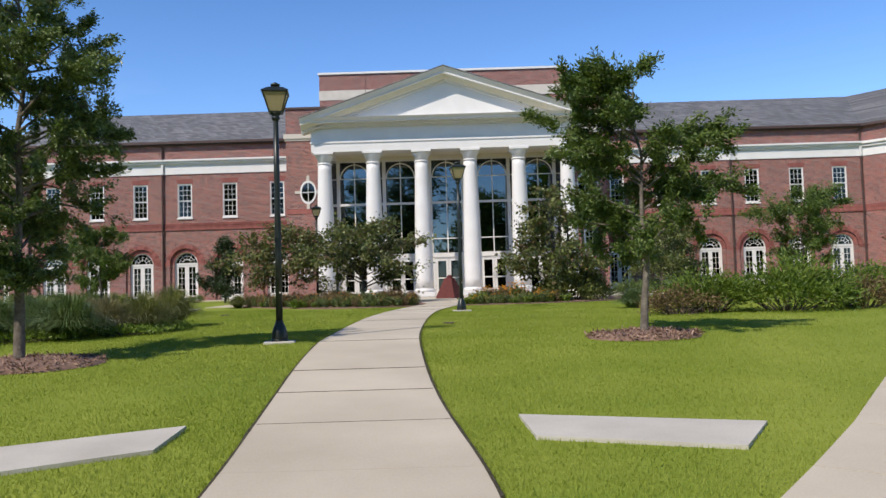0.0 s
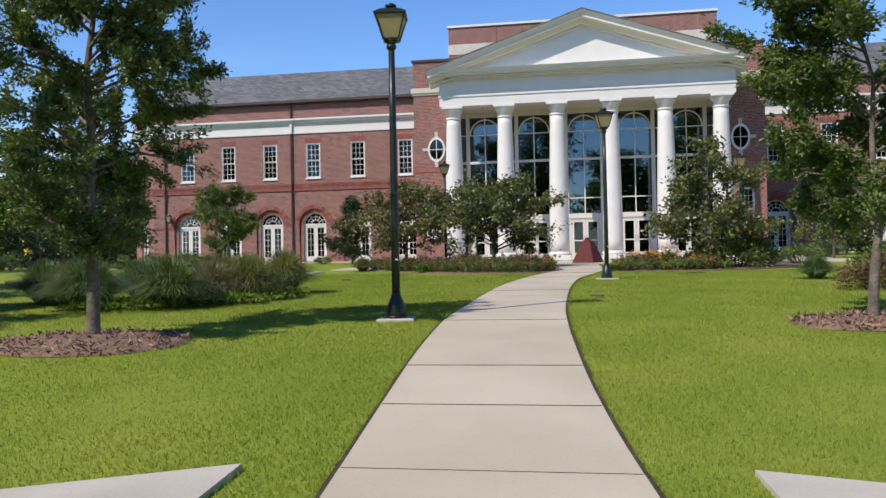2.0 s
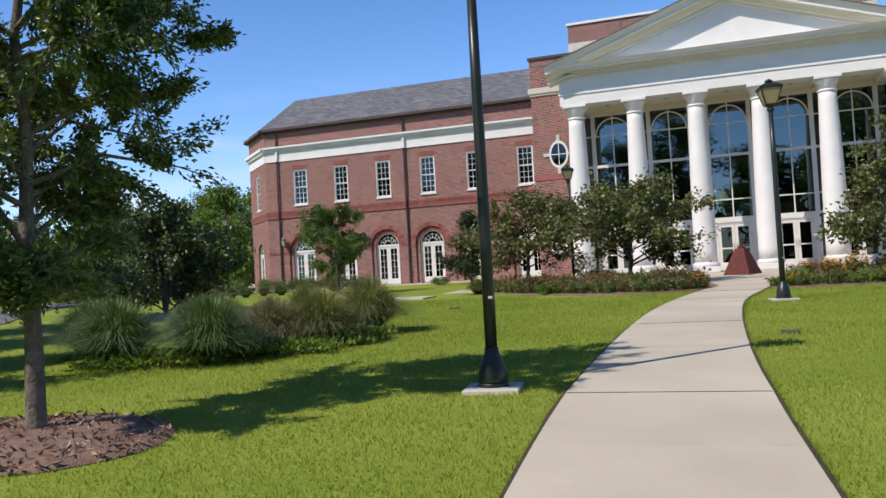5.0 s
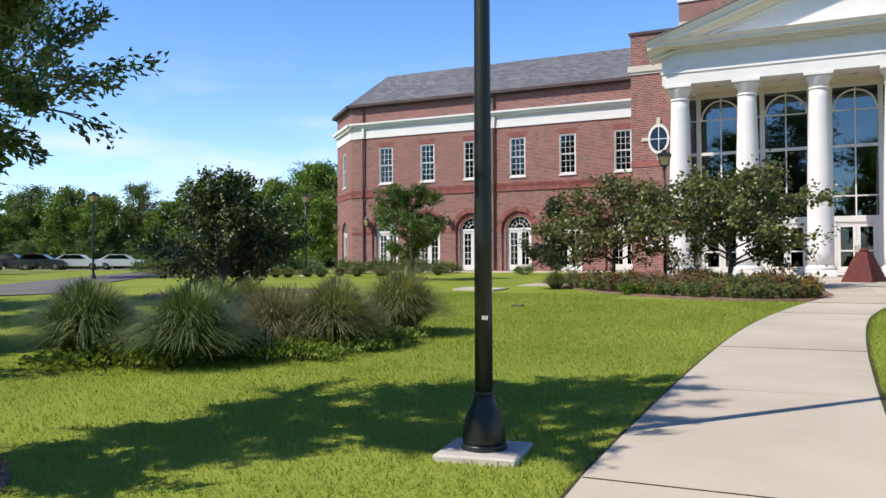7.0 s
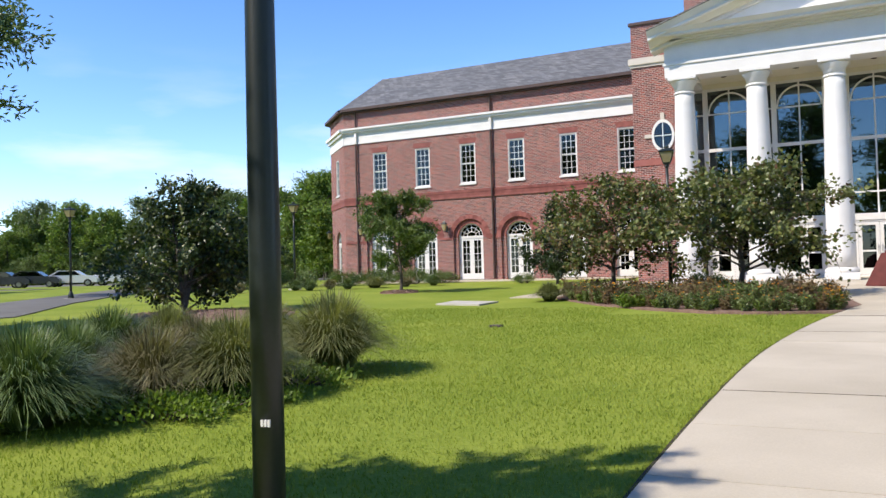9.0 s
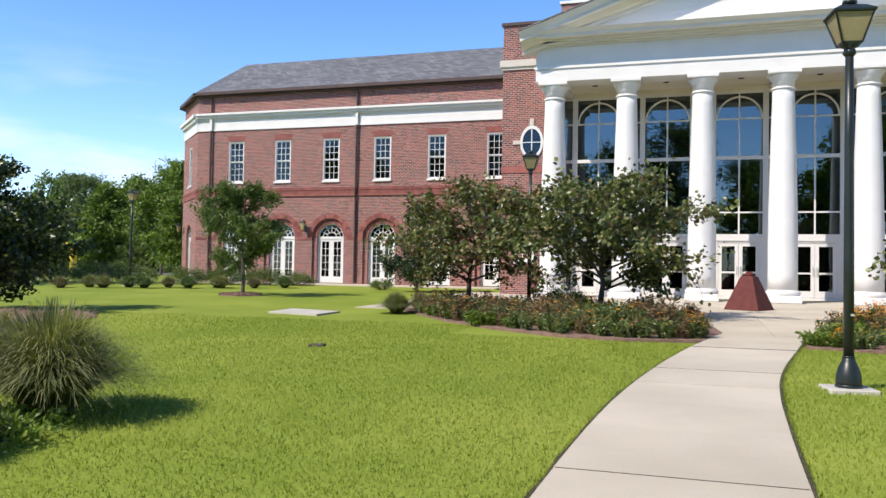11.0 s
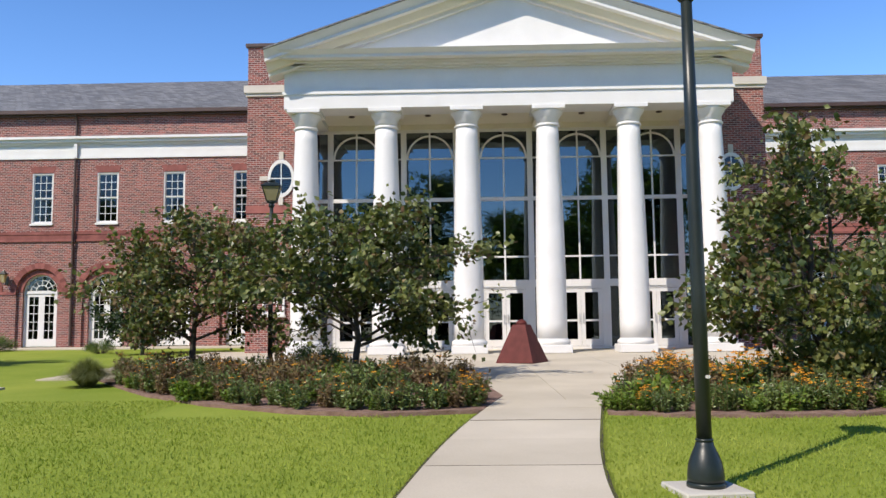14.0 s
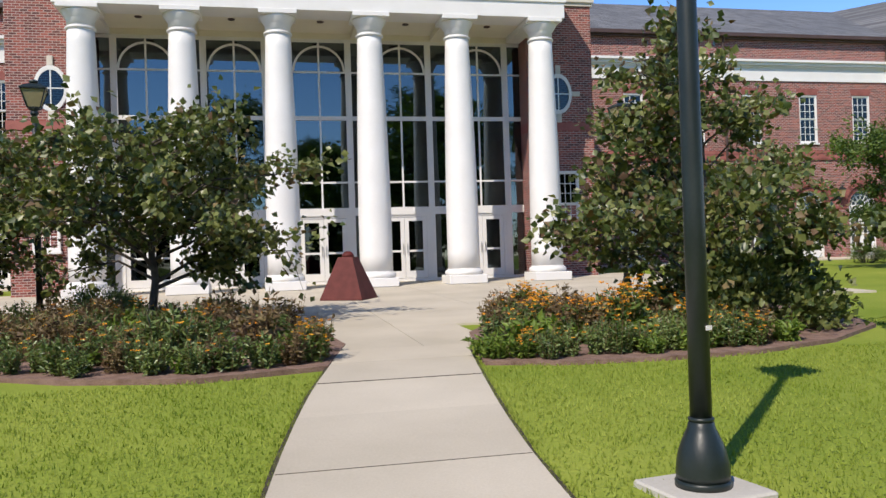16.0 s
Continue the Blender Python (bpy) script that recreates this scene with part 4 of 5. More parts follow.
def wall_lantern(m):
    root = base("wall_lantern", 0, 0, 0)
    part("back_plate", Shape().box(-0.08, 0.08, -0.03, 0, -0.2, 0.2, 0.01), IRON, root)
    part("bracket", Shape().tube([(0, -0.02, -0.12), (0, -0.2, -0.2), (0, -0.32, -0.12)], [0.02] * 3, 6), IRON, root)
    part("lantern_pane", Shape().lathe([(0.09, -0.1), (0.17, 0.26)], 4, 0, -0.32, 0, math.pi / 4), LANTERN, root, "amber glass")
    part("cap", Shape().lathe([(0.2, 0.26), (0.2, 0.29), (0.06, 0.42), (0.0, 0.5)], 4, 0, -0.32, 0, math.pi / 4), IRON, root)
    root.matrix_basis = m
    return tagged(root, "dark iron wall lantern on the brick wall", "wall lamp", "wall lanterns")


wl_ob = wall_lantern(pose(-22.4, LEFT_Y, 4.75))
for m in (pose(-13.1, LEFT_Y, 4.75), pose(-28.2, LEFT_Y, 4.75), pose(22.95, RIGHT_Y, 4.75), pose(26.0, RIGHT_Y, 4.75), M_END_L @ pose(0.5, 0, 4.75)):
    copy_thing(wl_ob, m)

# ---- red granite marker on the plaza ----
gz = ground(0.1, 41.1)
marker = base("granite_marker", 0.1, 41.05, gz + 0.012, -28)
part("body", Shape().lathe([(0.76, 0), (0.755, 0.02), (0.27, 1.0), (0.25, 1.02)], 4, turn=math.pi / 4), GRANITE, marker)
part("dome", Shape().lathe([(0.15, 1.02), (0.145, 1.07), (0.1, 1.13), (0.04, 1.155), (0.0, 1.16)], 20), GRANITE, marker, smooth=True)
tagged(marker, "dark red polished granite truncated pyramid with small dome", "monument")


# ---- plants ----
def leaves(name, pos, direction, size, aspect, material, parent, rng):
    """Many small folded leaves in one mesh: each a pair of triangles round a midrib."""
    n = len(pos)
    d = direction + rng.normal(0, 0.55, (n, 3))
    d /= np.linalg.norm(d, axis=1)[:, None]
    u = rng.normal(0, 1, (n, 3)) + np.array([0, 0, 0.0])
    side = np.cross(d, u)
    side /= np.linalg.norm(side, axis=1)[:, None]
    nrm = np.cross(side, d)
    L = size * rng.uniform(0.65, 1.3, (n, 1))
    W = L * aspect / 2
    tip, mid = pos + d * L - nrm * L * 0.12, pos + d * L * 0.45
    a, b = mid + side * W + nrm * L * 0.12, mid - side * W + nrm * L * 0.12
    v = np.stack([pos, a, tip, b], 1).reshape(-1, 3)
    k = np.arange(n)[:, None] * 4
    f = np.concatenate([k + np.array([[0, 1, 2]]), k + np.array([[0, 2, 3]])], 1).reshape(-1, 3)
    me = bpy.data.meshes.new(name)
    me.vertices.add(len(v))
    me.vertices.foreach_set("co", v.ravel())
    me.loops.add(f.size)
    me.loops.foreach_set("vertex_index", f.ravel().astype(np.int32))
    me.polygons.add(len(f))
    me.polygons.foreach_set("loop_start", np.arange(0, f.size, 3, dtype=np.int32))
    me.materials.append(material)
    me.update(calc_edges=True)
    ob = new(name, me)
    ob.parent = parent
    return ob


def tree(name, x, y, seed, height, fork, radius, leaf_count, leaf, leaf_mat, bark, label, trunk_r=0.09, stems=1, shape="oval", droop=0.0, aspect=0.55, squash=(1, 1), limbs=22, extra=None, lean=None, loose=0.9):
    """A tapered trunk, limbs that reach an uneven crown, twigs, and leaves clustered along the twigs."""
    rng = np.random.default_rng(seed)
    root = base(name, x, y, ground(x, y) - 0.03)
    wood = Shape()
    tips = []
    for st in range(stems):
        tip = lean or rng.normal(0, 0.06 if stems == 1 else 0.25, 2)
        n = 7
        pts = [Vector((tip[0] * k / n * height * 0.5 + rng.normal(0, 0.015) * k, tip[1] * k / n * height * 0.5 + rng.normal(0, 0.015) * k, k / n * height * 0.93)) for k in range(n + 1)]
        wood.tube([Vector((0, 0, -0.1)) + pts[0]] + [pts[0] + Vector((0, 0, 0.12))] + pts[1:], [trunk_r * 1.35, trunk_r * 1.05] + [trunk_r * (1 - 0.88 * k / n) for k in range(1, n + 1)], 9)
        for b in range(limbs // stems):
            h = fork + (height * 0.95 - fork) * ((b + rng.uniform(0, 1)) / (limbs // stems))
            u = (h - fork) / (height - fork)
            if shape == "cone":
                r = radius * (1.0 - 0.78 * u ** 0.9) * (0.8 + 0.2 * min(1, u * 8))
            elif shape == "oak":
                r = radius * (1.0 - 0.72 * u ** 2.2) * (0.42 + 0.58 * min(1, u * 2.8))
            elif shape == "broad":
                r = radius * math.sqrt(max(0.05, 1 - (u * 1.05 - 0.25) ** 2 / 0.75))
            else:
                r = radius * math.sqrt(max(0.06, 1 - (2 * u - 0.85) ** 2 / 1.35))
            r *= rng.uniform(0.72, 1.15)
            a = rng.uniform(0, 2 * math.pi)
            k = min(n - 1, int(h / (height * 0.93) * n))
            p0 = pts[k].lerp(pts[k + 1], h / (height * 0.93) * n - k) if h < height * 0.93 else pts[n]
            rise = rng.uniform(0.15, 0.55) * r - droop * r
            end = p0 + Vector((math.cos(a) * r * squash[0], math.sin(a) * r * squash[1], rise))
            mid = p0.lerp(end, 0.5) + Vector((rng.normal(0, 0.08) * r, rng.normal(0, 0.08) * r, 0.14 * r))
            lr = trunk_r * 0.42 * (1 - 0.6 * u)
            wood.tube([p0, mid, end], [lr, lr * 0.6, lr * 0.2], 6)
            for t in range(9):
                f = rng.uniform(0.22, 1.0)
                q0 = p0.lerp(mid, f * 2) if f < 0.5 else mid.lerp(end, f * 2 - 1)
                dv = Vector(rng.normal(0, 1, 3))
                dv.z = dv.z * 0.6 + 0.25 - droop
                q1 = q0 + dv.normalized() * r * rng.uniform(0.18, 0.42) + (end - p0) * 0.12
                wood.tube([q0, q0.lerp(q1, 0.5) + Vector(rng.normal(0, 0.03, 3)), q1], [lr * 0.25, lr * 0.18, lr * 0.07], 4)
                tips.append((q0, q1))
    part("trunk", wood, bark, root, smooth=True)
    a = np.array([t[0] for t in tips])
    b = np.array([t[1] for t in tips])
    weight = rng.uniform(0.2, 1.0, len(tips)) ** 1.5 * np.linalg.norm(b - a, axis=1)
    pick = rng.choice(len(tips), leaf_count, p=weight / weight.sum())
    f = rng.uniform(0.1, 1.05, (leaf_count, 1))
    pos = a[pick] + (b - a)[pick] * f + rng.normal(0, leaf * loose, (leaf_count, 3))
    out = (b - a)[pick]
    out = out / (np.linalg.norm(out, axis=1)[:, None] + 1e-6) + np.array([0, 0, -0.25 - droop])
    if extra:
        cut = rng.uniform(0, 1, leaf_count) < extra[1]
        leaves("crown", pos[cut], out[cut], leaf, aspect, extra[0], root, rng)
        pos, out = pos[~cut], out[~cut]
    leaves("crown", pos, out, leaf, aspect, leaf_mat, root, rng)
    return tagged(root, label, "shrub" if "shrub" in name or "bush" in name else "tree")


tree("oak_tree", -6.55, 12.45, 11, 6.6, 1.0, 1.76, 95000, 0.068, LEAF_OAK, BARK, "young dark-leaved oak in a ring of mulch", 0.085, shape="oak", droop=0.05, aspect=0.42, limbs=64, lean=(-0.01, 0.0), loose=0.7)
tree("oak_tree", 3.25, 13.65, 12, 4.6, 1.1, 1.38, 50000, 0.075, LEAF_MID, BARK, "young airy oak with pale trunk in mulch", 0.068, shape="oval", aspect=0.42, limbs=36, lean=(0.06, 0.02), loose=0.7)
tree("redbud_tree", -3.75, 35.6, 13, 3.3, 0.7, 2.25, 9500, 0.125, LEAF_BUD, BARK_DARK, "low spreading redbud with heart-shaped green leaves", 0.085, shape="broad", droop=0.12, aspect=0.85, limbs=30, extra=(LEAF_RUST, 0.10))
tree("redbud_tree", -7.7, 37.4, 14, 3.3, 0.7, 2.2, 9000, 0.12, LEAF_BUD, BARK_DARK, "low spreading redbud with bronze-green leaves", 0.085, shape="broad", droop=0.1, aspect=0.85, limbs=30, extra=(LEAF_RUST, 0.28))
tree("redbud_tree", 4.65, 32.5, 15, 4.5, 0.15, 2.3, 9500, 0.12, LEAF_BUD, BARK_DARK, "large many-stemmed redbud beside the entrance path", 0.08, stems=3, shape="cone", droop=0.0, aspect=0.85, limbs=42, extra=(LEAF_RUST, 0.14))
tree("maple_tree", -17.65, 41.5, 16, 4.0, 0.75, 1.5, 24000, 0.095, LEAF_MID, BARK_DARK, "small round light-green tree on the lawn", 0.07, aspect=0.6, limbs=28)
tree("maple_tree", 19.6, 45.0, 17, 5.3, 0.9, 2.2, 17000, 0.13, LEAF_MID, BARK_DARK, "small light-green tree before the brick wing", 0.08, aspect=0.6, limbs=30)
tree("magnolia_shrub", -13.2, 48.4, 18, 3.9, 0.1, 1.5, 11000, 0.13, LEAF_DARK, BARK_DARK, "dense dark evergreen shrub against the brick wing", 0.07, shape="cone", aspect=0.5, limbs=36)
tree("magnolia_shrub", 13.6, 48.6, 19, 3.9, 0.1, 1.7, 11000, 0.13, LEAF_DARK, BARK_DARK, "dense dark evergreen shrub against the brick wing", 0.07, shape="cone", aspect=0.5, limbs=36)
tree("magnolia_shrub", 26.3, 46.0, 29, 4.2, 0.1, 1.8, 9000, 0.15, LEAF_DARK, BARK_DARK, "dense dark evergreen shrub beside the far wing", 0.07, shape="cone", aspect=0.5, limbs=36)
tree("redbud_tree", -19.0, 30.6, 20, 4.0, 0.05, 2.6, 15000, 0.13, LEAF_DARK, BARK_DARK, "dark many-stemmed tree in a mulched bed", 0.08, stems=3, shape="cone", droop=0.08, aspect=0.75, limbs=48, extra=(LEAF_BUD, 0.25))
tree("maple_tree", 10.6, 40.5, 21, 3.2, 0.3, 1.6, 5500, 0.12, LEAF_BUD, BARK_DARK, "small shrubby tree beside the portico", 0.05, stems=3, aspect=0.7, limbs=24, shape="broad")

# woods beyond the car park, unseen shade casters beside the lawn, and the trees across the lawn that the glass mirrors
far = [
    tree("wood_tree", -70, 112, 31, 15, 2.0, 4.6, 9000, 0.48, LEAF_FAR, BARK_DARK, "tall leafy green tree of the woods, copied as unseen shade caster", 0.25, limbs=44, aspect=0.7),
    tree("wood_tree", -88, 116, 32, 13, 1.5, 4.4, 8000, 0.48, LEAF_FAR, BARK_DARK, "tall leafy green tree of the woods, copied as unseen shade caster", 0.22, limbs=40, aspect=0.7, shape="cone"),
    tree("pine_tree", -78, 122, 33, 17, 8.0, 3.8, 6500, 0.42, LEAF_OAK, BARK_DARK, "tall dark pine beyond the car park", 0.25, limbs=36, aspect=0.35, shape="broad"),
    tree("wood_tree", -62, 108, 34, 11, 0.6, 4.2, 8000, 0.45, LEAF_OAK, BARK_DARK, "broad dark green tree of the woods, copied as unseen shade caster", 0.22, limbs=40, aspect=0.6, shape="broad"),
]
for ob in far:
    tagged(ob, group="woods beyond the car park")
rng = np.random.default_rng(5)
for k in range(66):
    t = k / 65
    x, y = -185 + 140 * t + rng.normal(0, 3), 96 + 34 * math.sin(t * 2.2) + rng.normal(0, 5)
    if k % 3 == 2:
        y += 14
    sc = rng.uniform(0.72, 1.08) * (0.95 if k % 3 < 2 else 1.15)
    c = copy_thing(far[(k * 7 + k // 5) % 4], pose(x, y, ground(x, y) - 0.1, 0, 0, rng.uniform(0, 360)))
    c.scale = (sc, sc, sc * rng.uniform(0.9, 1.1))
# the nearer ones stand out of view, added to throw shade on the left lawn
for k, (x, y, sc) in enumerate(((-60, 46, 0.5), (-82, 58, 0.6), (-47, 31, 0.42), (-52, 38, 0.45), (-40, 20, 0.45), (-32, 12, 0.45), (-20, 7.5, 0.65), (-26, 15, 0.65),
                               (-44, 74, 0.5), (-50, 80, 0.55), (-12.2, 10.2, 0.36), (-15.5, 14.5, 0.42), (-19.5, 17.0, 0.45), (-13.0, 8.6, 0.5), (-16.5, 12.0, 0.55), (-24.0, 21.0, 0.6), (-12.6, 12.2, 0.38), (-14.5, 15.0, 0.4))):
    c = copy_thing(far[(0, 3, 1)[k % 3]], pose(x, y, ground(x, y) - 0.1, 0, 0, 77 * k))
    c.scale = (sc,) * 3
copy_thing(far[2], pose(-42.5, 38.5, ground(0, 38.5) - 0.1, 0, 0, 20)).scale = (0.9, 0.9, 0.95)
for k in range(60):
    x, y = -190 + 2.5 * k + rng.normal(0, 1), 96 + 22 * math.sin(k / 59 * 2.3) + 5 * (k % 2) + rng.normal(0, 1.5)
    c = copy_thing(far[3], pose(x, y, ground(x, y) - 0.8, 0, 0, rng.uniform(0, 360)))
    sc = rng.uniform(0.55, 0.75)
    c.scale = (sc * 1.15, sc * 1.15, sc * 0.8)
for k in range(26):
    x, y = -62 + 5 * k + rng.normal(0, 1.5), -24 - 5 * (k % 3) + rng.normal(0, 3)
    sc = rng.uniform(1.05, 1.5)
    c = copy_thing(far[(2, 0, 2, 1)[k % 4]], pose(x, y, ground(x, y) - 0.1, 0, 0, rng.uniform(0, 360)))
    c.scale = (sc,) * 3


def mulch_ring(x, y, rx, ry, seed, label):
    rng = np.random.default_rng(seed)
    s = Shape()
    n = 40
    edge = [1 + 0.06 * noise.noise((math.cos(k * 0.157) * 2, math.sin(k * 0.157) * 2, seed)) for k in range(n)]
    for r, h in ((1.0, -0.02), (0.93, 0.035), (0.6, 0.06), (0.2, 0.09)):
        for k in range(n):
            px, py = x + rx * r * edge[k] * math.cos(k * 2 * math.pi / n), y + ry * r * edge[k] * math.sin(k * 2 * math.pi / n)
            s.v.append((px, py, ground(px, py) + h))
    s.f = [(j * n + i, j * n + (i + 1) % n, (j + 1) * n + (i + 1) % n, (j + 1) * n + i) for j in range(3) for i in range(n)] + [tuple(3 * n + i for i in range(n))]
    root = tagged(obj("mulch_bed", s, MULCH, True), label, "mulch bed")
    m = 1400
    a, r = rng.uniform(0, 2 * math.pi, m), np.sqrt(rng.uniform(0, 1.02, m))
    px, py = x + rx * r * np.cos(a), y + ry * r * np.sin(a)
    pz = np.array([ground(i, j) for i, j in zip(px, py)]) + 0.03 + 0.06 * (1 - r)
    d = np.stack([np.cos(a * 7), np.sin(a * 7), rng.normal(0, 0.2, m)], 1)
    ch = leaves("chip_scatter", np.stack([px, py, pz], 1), d, 0.085, 0.28, CHIP, root, rng)
    tagged(ch, kind="stuff")
    return root


mulch_ring(-6.5, 12.3, 1.3, 0.9, 1, "ring of red-brown bark mulch round the oak")
mulch_ring(3.25, 13.65, 0.95, 0.6, 2, "ring of red-brown bark mulch round the oak")
mulch_ring(-17.8, 41.6, 0.8, 0.8, 3, "ring of bark mulch round the small tree")
mulch_ring(-17.6, 29.6, 3.0, 2.4, 4, "bed of bark mulch under the dark tree")


def bed(pts, label):
    ob = obj("mulch_bed", Shape().slab(pts, lambda a, b: ground(a, b) - 0.05, lambda a, b: ground(a, b) + 0.02), MULCH)
    return tagged(ob, label, "mulch bed")


BED_L = [(-1.22, 30.35), (-0.85, 32.2), (-1.2, 35.5), (-4, 37.6), (-7, 39.2), (-9.2, 38.6), (-9.3, 36.2), (-8.3, 34.7), (-7.0, 32.9), (-5.5, 31.4), (-4.0, 30.45), (-2.6, 30.0)]
BED_R = [(0.46, 30.0), (1.3, 29.65), (2.5, 29.55), (3.6, 29.6), (5.0, 30.1), (6.5, 31.2), (7.4, 33.2), (7.0, 35.2), (4.5, 35.8), (2.2, 35.0), (1.0, 32.8)]
bed(BED_L, "curved planting bed of dark mulch")
bed(BED_R, "curved planting bed of dark mulch")


def inside(x, y, poly):
    hit = False
    for (ax, ay), (bx, by) in zip(poly, poly[1:] + poly[:1]):
        if (ay > y) != (by > y) and x < (bx - ax) * (y - ay) / (by - ay) + ax:
            hit = not hit
    return hit


def perennial(seed, height, width, n_leaf, leaf_mat, n_flower, label, name="flowering_perennial", leaf=0.11, flower_mat=None):
    """A clump of leafy stems with daisy-like flowers at their tips."""
    rng = np.random.default_rng(seed)
    root = base(name, 0, 0, 0)
    st = Shape()
    heads, pos, out = [], [], []
    for k in range(26):
        a, r = rng.uniform(0, 2 * math.pi), width * math.sqrt(rng.uniform(0, 1))
        h = height * rng.uniform(0.6, 1.1)
        p0 = Vector((r * 0.5 * math.cos(a), r * 0.5 * math.sin(a), 0))
        p1 = Vector((r * math.cos(a), r * math.sin(a), h))
        st.tube([p0, p0.lerp(p1, 0.5), p1], [0.006, 0.005, 0.003], 3)
        heads.append(p1)
        for q in range(n_leaf // 26):
            f = rng.uniform(0.05, 0.9) ** 1.2
            pos.append(p0.lerp(p1, f))
            b = rng.uniform(0, 2 * math.pi)
            out.append((math.cos(b), math.sin(b), 0.3))
    tagged(part("stem_tuft", st, LEAF_RUST, root), kind="stuff")
    leaves("foliage", np.array(pos), np.array(out), leaf, 0.42, leaf_mat, root, rng)
    if n_flower:
        fp, fo = [], []
        for k in range(n_flower):
            h = heads[k % len(heads)] + Vector(rng.normal(0, 0.05, 3))
            for q in range(8):
                b = q * math.pi / 4 + rng.uniform(-0.2, 0.2)
                fp.append(h)
                fo.append((3 * math.cos(b), 3 * math.sin(b), 0.3))
        tagged(leaves("flower_spray", np.array(fp), np.array(fo), 0.05, 0.5, flower_mat or PETAL, root, rng), kind="stuff")
    return tagged(root, label, "plant", "plants in the beds")


kinds = [
    perennial(41, 0.72, 0.36, 520, LEAF_MID, 36, "leafy green perennial with orange daisy flowers"),
    perennial(42, 0.62, 0.38, 560, LEAF_OAK, 2, "leafy dark green perennial with few flowers"),
    perennial(43, 0.78, 0.36, 420, LEAF_RUST, 2, "faded brown seed-headed perennial clump"),
    perennial(44, 0.4, 0.36, 420, LEAF_LIGHT, 0, "low bright green leafy plant", leaf=0.15),
]
for ob, (x, y) in zip(kinds, ((2.6, 31.0), (-3.0, 31.5), (-2.0, 31.3), (1.2, 30.5))):
    ob.matrix_basis = pose(x, y, ground(x, y) + 0.03)
rng = np.random.default_rng(9)
count = 0
for poly, n, odds in ((BED_L, 150, (0.03, 0.50, 0.30, 0.17)), (BED_R, 85, (0.30, 0.32, 0.22, 0.16))):
    x0, x1 = min(p[0] for p in poly), max(p[0] for p in poly)
    y0, y1 = min(p[1] for p in poly), max(p[1] for p in poly)
    made = 0
    while made < n:
        x, y = rng.uniform(x0, x1), rng.uniform(y0, y0 + (y1 - y0) * 0.85)
        if not inside(x, y - 0.12, poly) or not inside(x + 0.12, y, poly) or not inside(x - 0.12, y, poly):
            continue
        if poly is BED_R and x > 4.0:
            continue
        front = 1 if y - y0 < 1.2 else 0
        k = rng.choice(4, p=odds) if not front else rng.choice(4, p=(odds[0] * 0.5, odds[1], odds[2] * 0.6, 1 - odds[0] * 0.5 - odds[1] - odds[2] * 0.6))
        c = copy_thing(kinds[k], pose(x, y, ground(x, y) + 0.03, 0, 0, rng.uniform(0, 360)))
        sc = rng.uniform(0.5, 0.8) * (0.85 if front else 1.0)
        c.scale = (sc, sc, sc)
        made += 1


for line, odds in ((((-1.22, 30.35), (-2.6, 30.0), (-4.0, 30.45), (-5.5, 31.4), (-7.0, 32.9), (-8.3, 34.7)), (0.01, 0.53, 0.2, 0.26)),
                   (((0.46, 30.0), (1.3, 29.65), (2.5, 29.55), (3.6, 29.6), (4.4, 29.9)), (0.06, 0.46, 0.14, 0.34))):
    for (ax, ay), (bx, by) in zip(line[:-1], line[1:]):
        steps = int(math.hypot(bx - ax, by - ay) / 0.27)
        for k in range(steps):
            f = (k + rng.uniform(0.2, 0.8)) / steps
            x, y = ax + (bx - ax) * f, ay + (by - ay) * f + rng.uniform(0.2, 0.55)
            sc = rng.uniform(0.45, 0.68)
            copy_thing(kinds[rng.choice(4, p=odds)], pose(x, y, ground(x, y) + 0.03, 0, 0, rng.uniform(0, 360))).scale = (sc, sc, sc)


def grass_clump(seed, height, width, n, label, material):
    """A dense mound of fine blades that rise, arch over and hang down to the ground."""
    rng = np.random.default_rng(seed)
    v, f = [], []
    for k in range(n):
        a = rng.uniform(0, 2 * math.pi)
        c, s_ = math.cos(a), math.sin(a)
        out = rng.uniform(0.0, 1.0) ** 0.6                # 0: upright at the heart, 1: lying outward
        reach = width * out * rng.uniform(0.75, 1.15)
        top = height * (1.05 - 0.5 * out ** 2) * rng.uniform(0.7, 1.12)
        hang = out ** 2 * rng.uniform(0.35, 1.0)
        r0, w, twist = 0.22 * width * rng.uniform(0, 1), rng.uniform(0.004, 0.0085), rng.normal(0, 0.12)
        for t in (0, 0.3, 0.6, 0.85, 1.0):
            r = r0 + reach * (t ** 1.25)
            z = max(0.01, top * (1.0 - (1 - t) ** 1.9) - top * hang * max(0, t - 0.45) ** 1.6 * 1.9)
            ww = w * (1 - 0.85 * t ** 2)
            cc, ss = math.cos(a + twist * t), math.sin(a + twist * t)
            v += [(r * cc - ss * ww, r * ss + cc * ww, z), (r * cc + ss * ww, r * ss - cc * ww, z)]
        o = 10 * k
        f += [(o + 2 * j, o + 2 * j + 1, o + 2 * j + 3, o + 2 * j + 2) for j in range(4)]
    s = Shape()
    s.v, s.f = v, f
    root = base("ornamental_grass", 0, 0, 0)
    tagged(part("blade_tuft", s, material, root), kind="stuff")
    return tagged(root, label, "ornamental grass", "ornamental grasses")


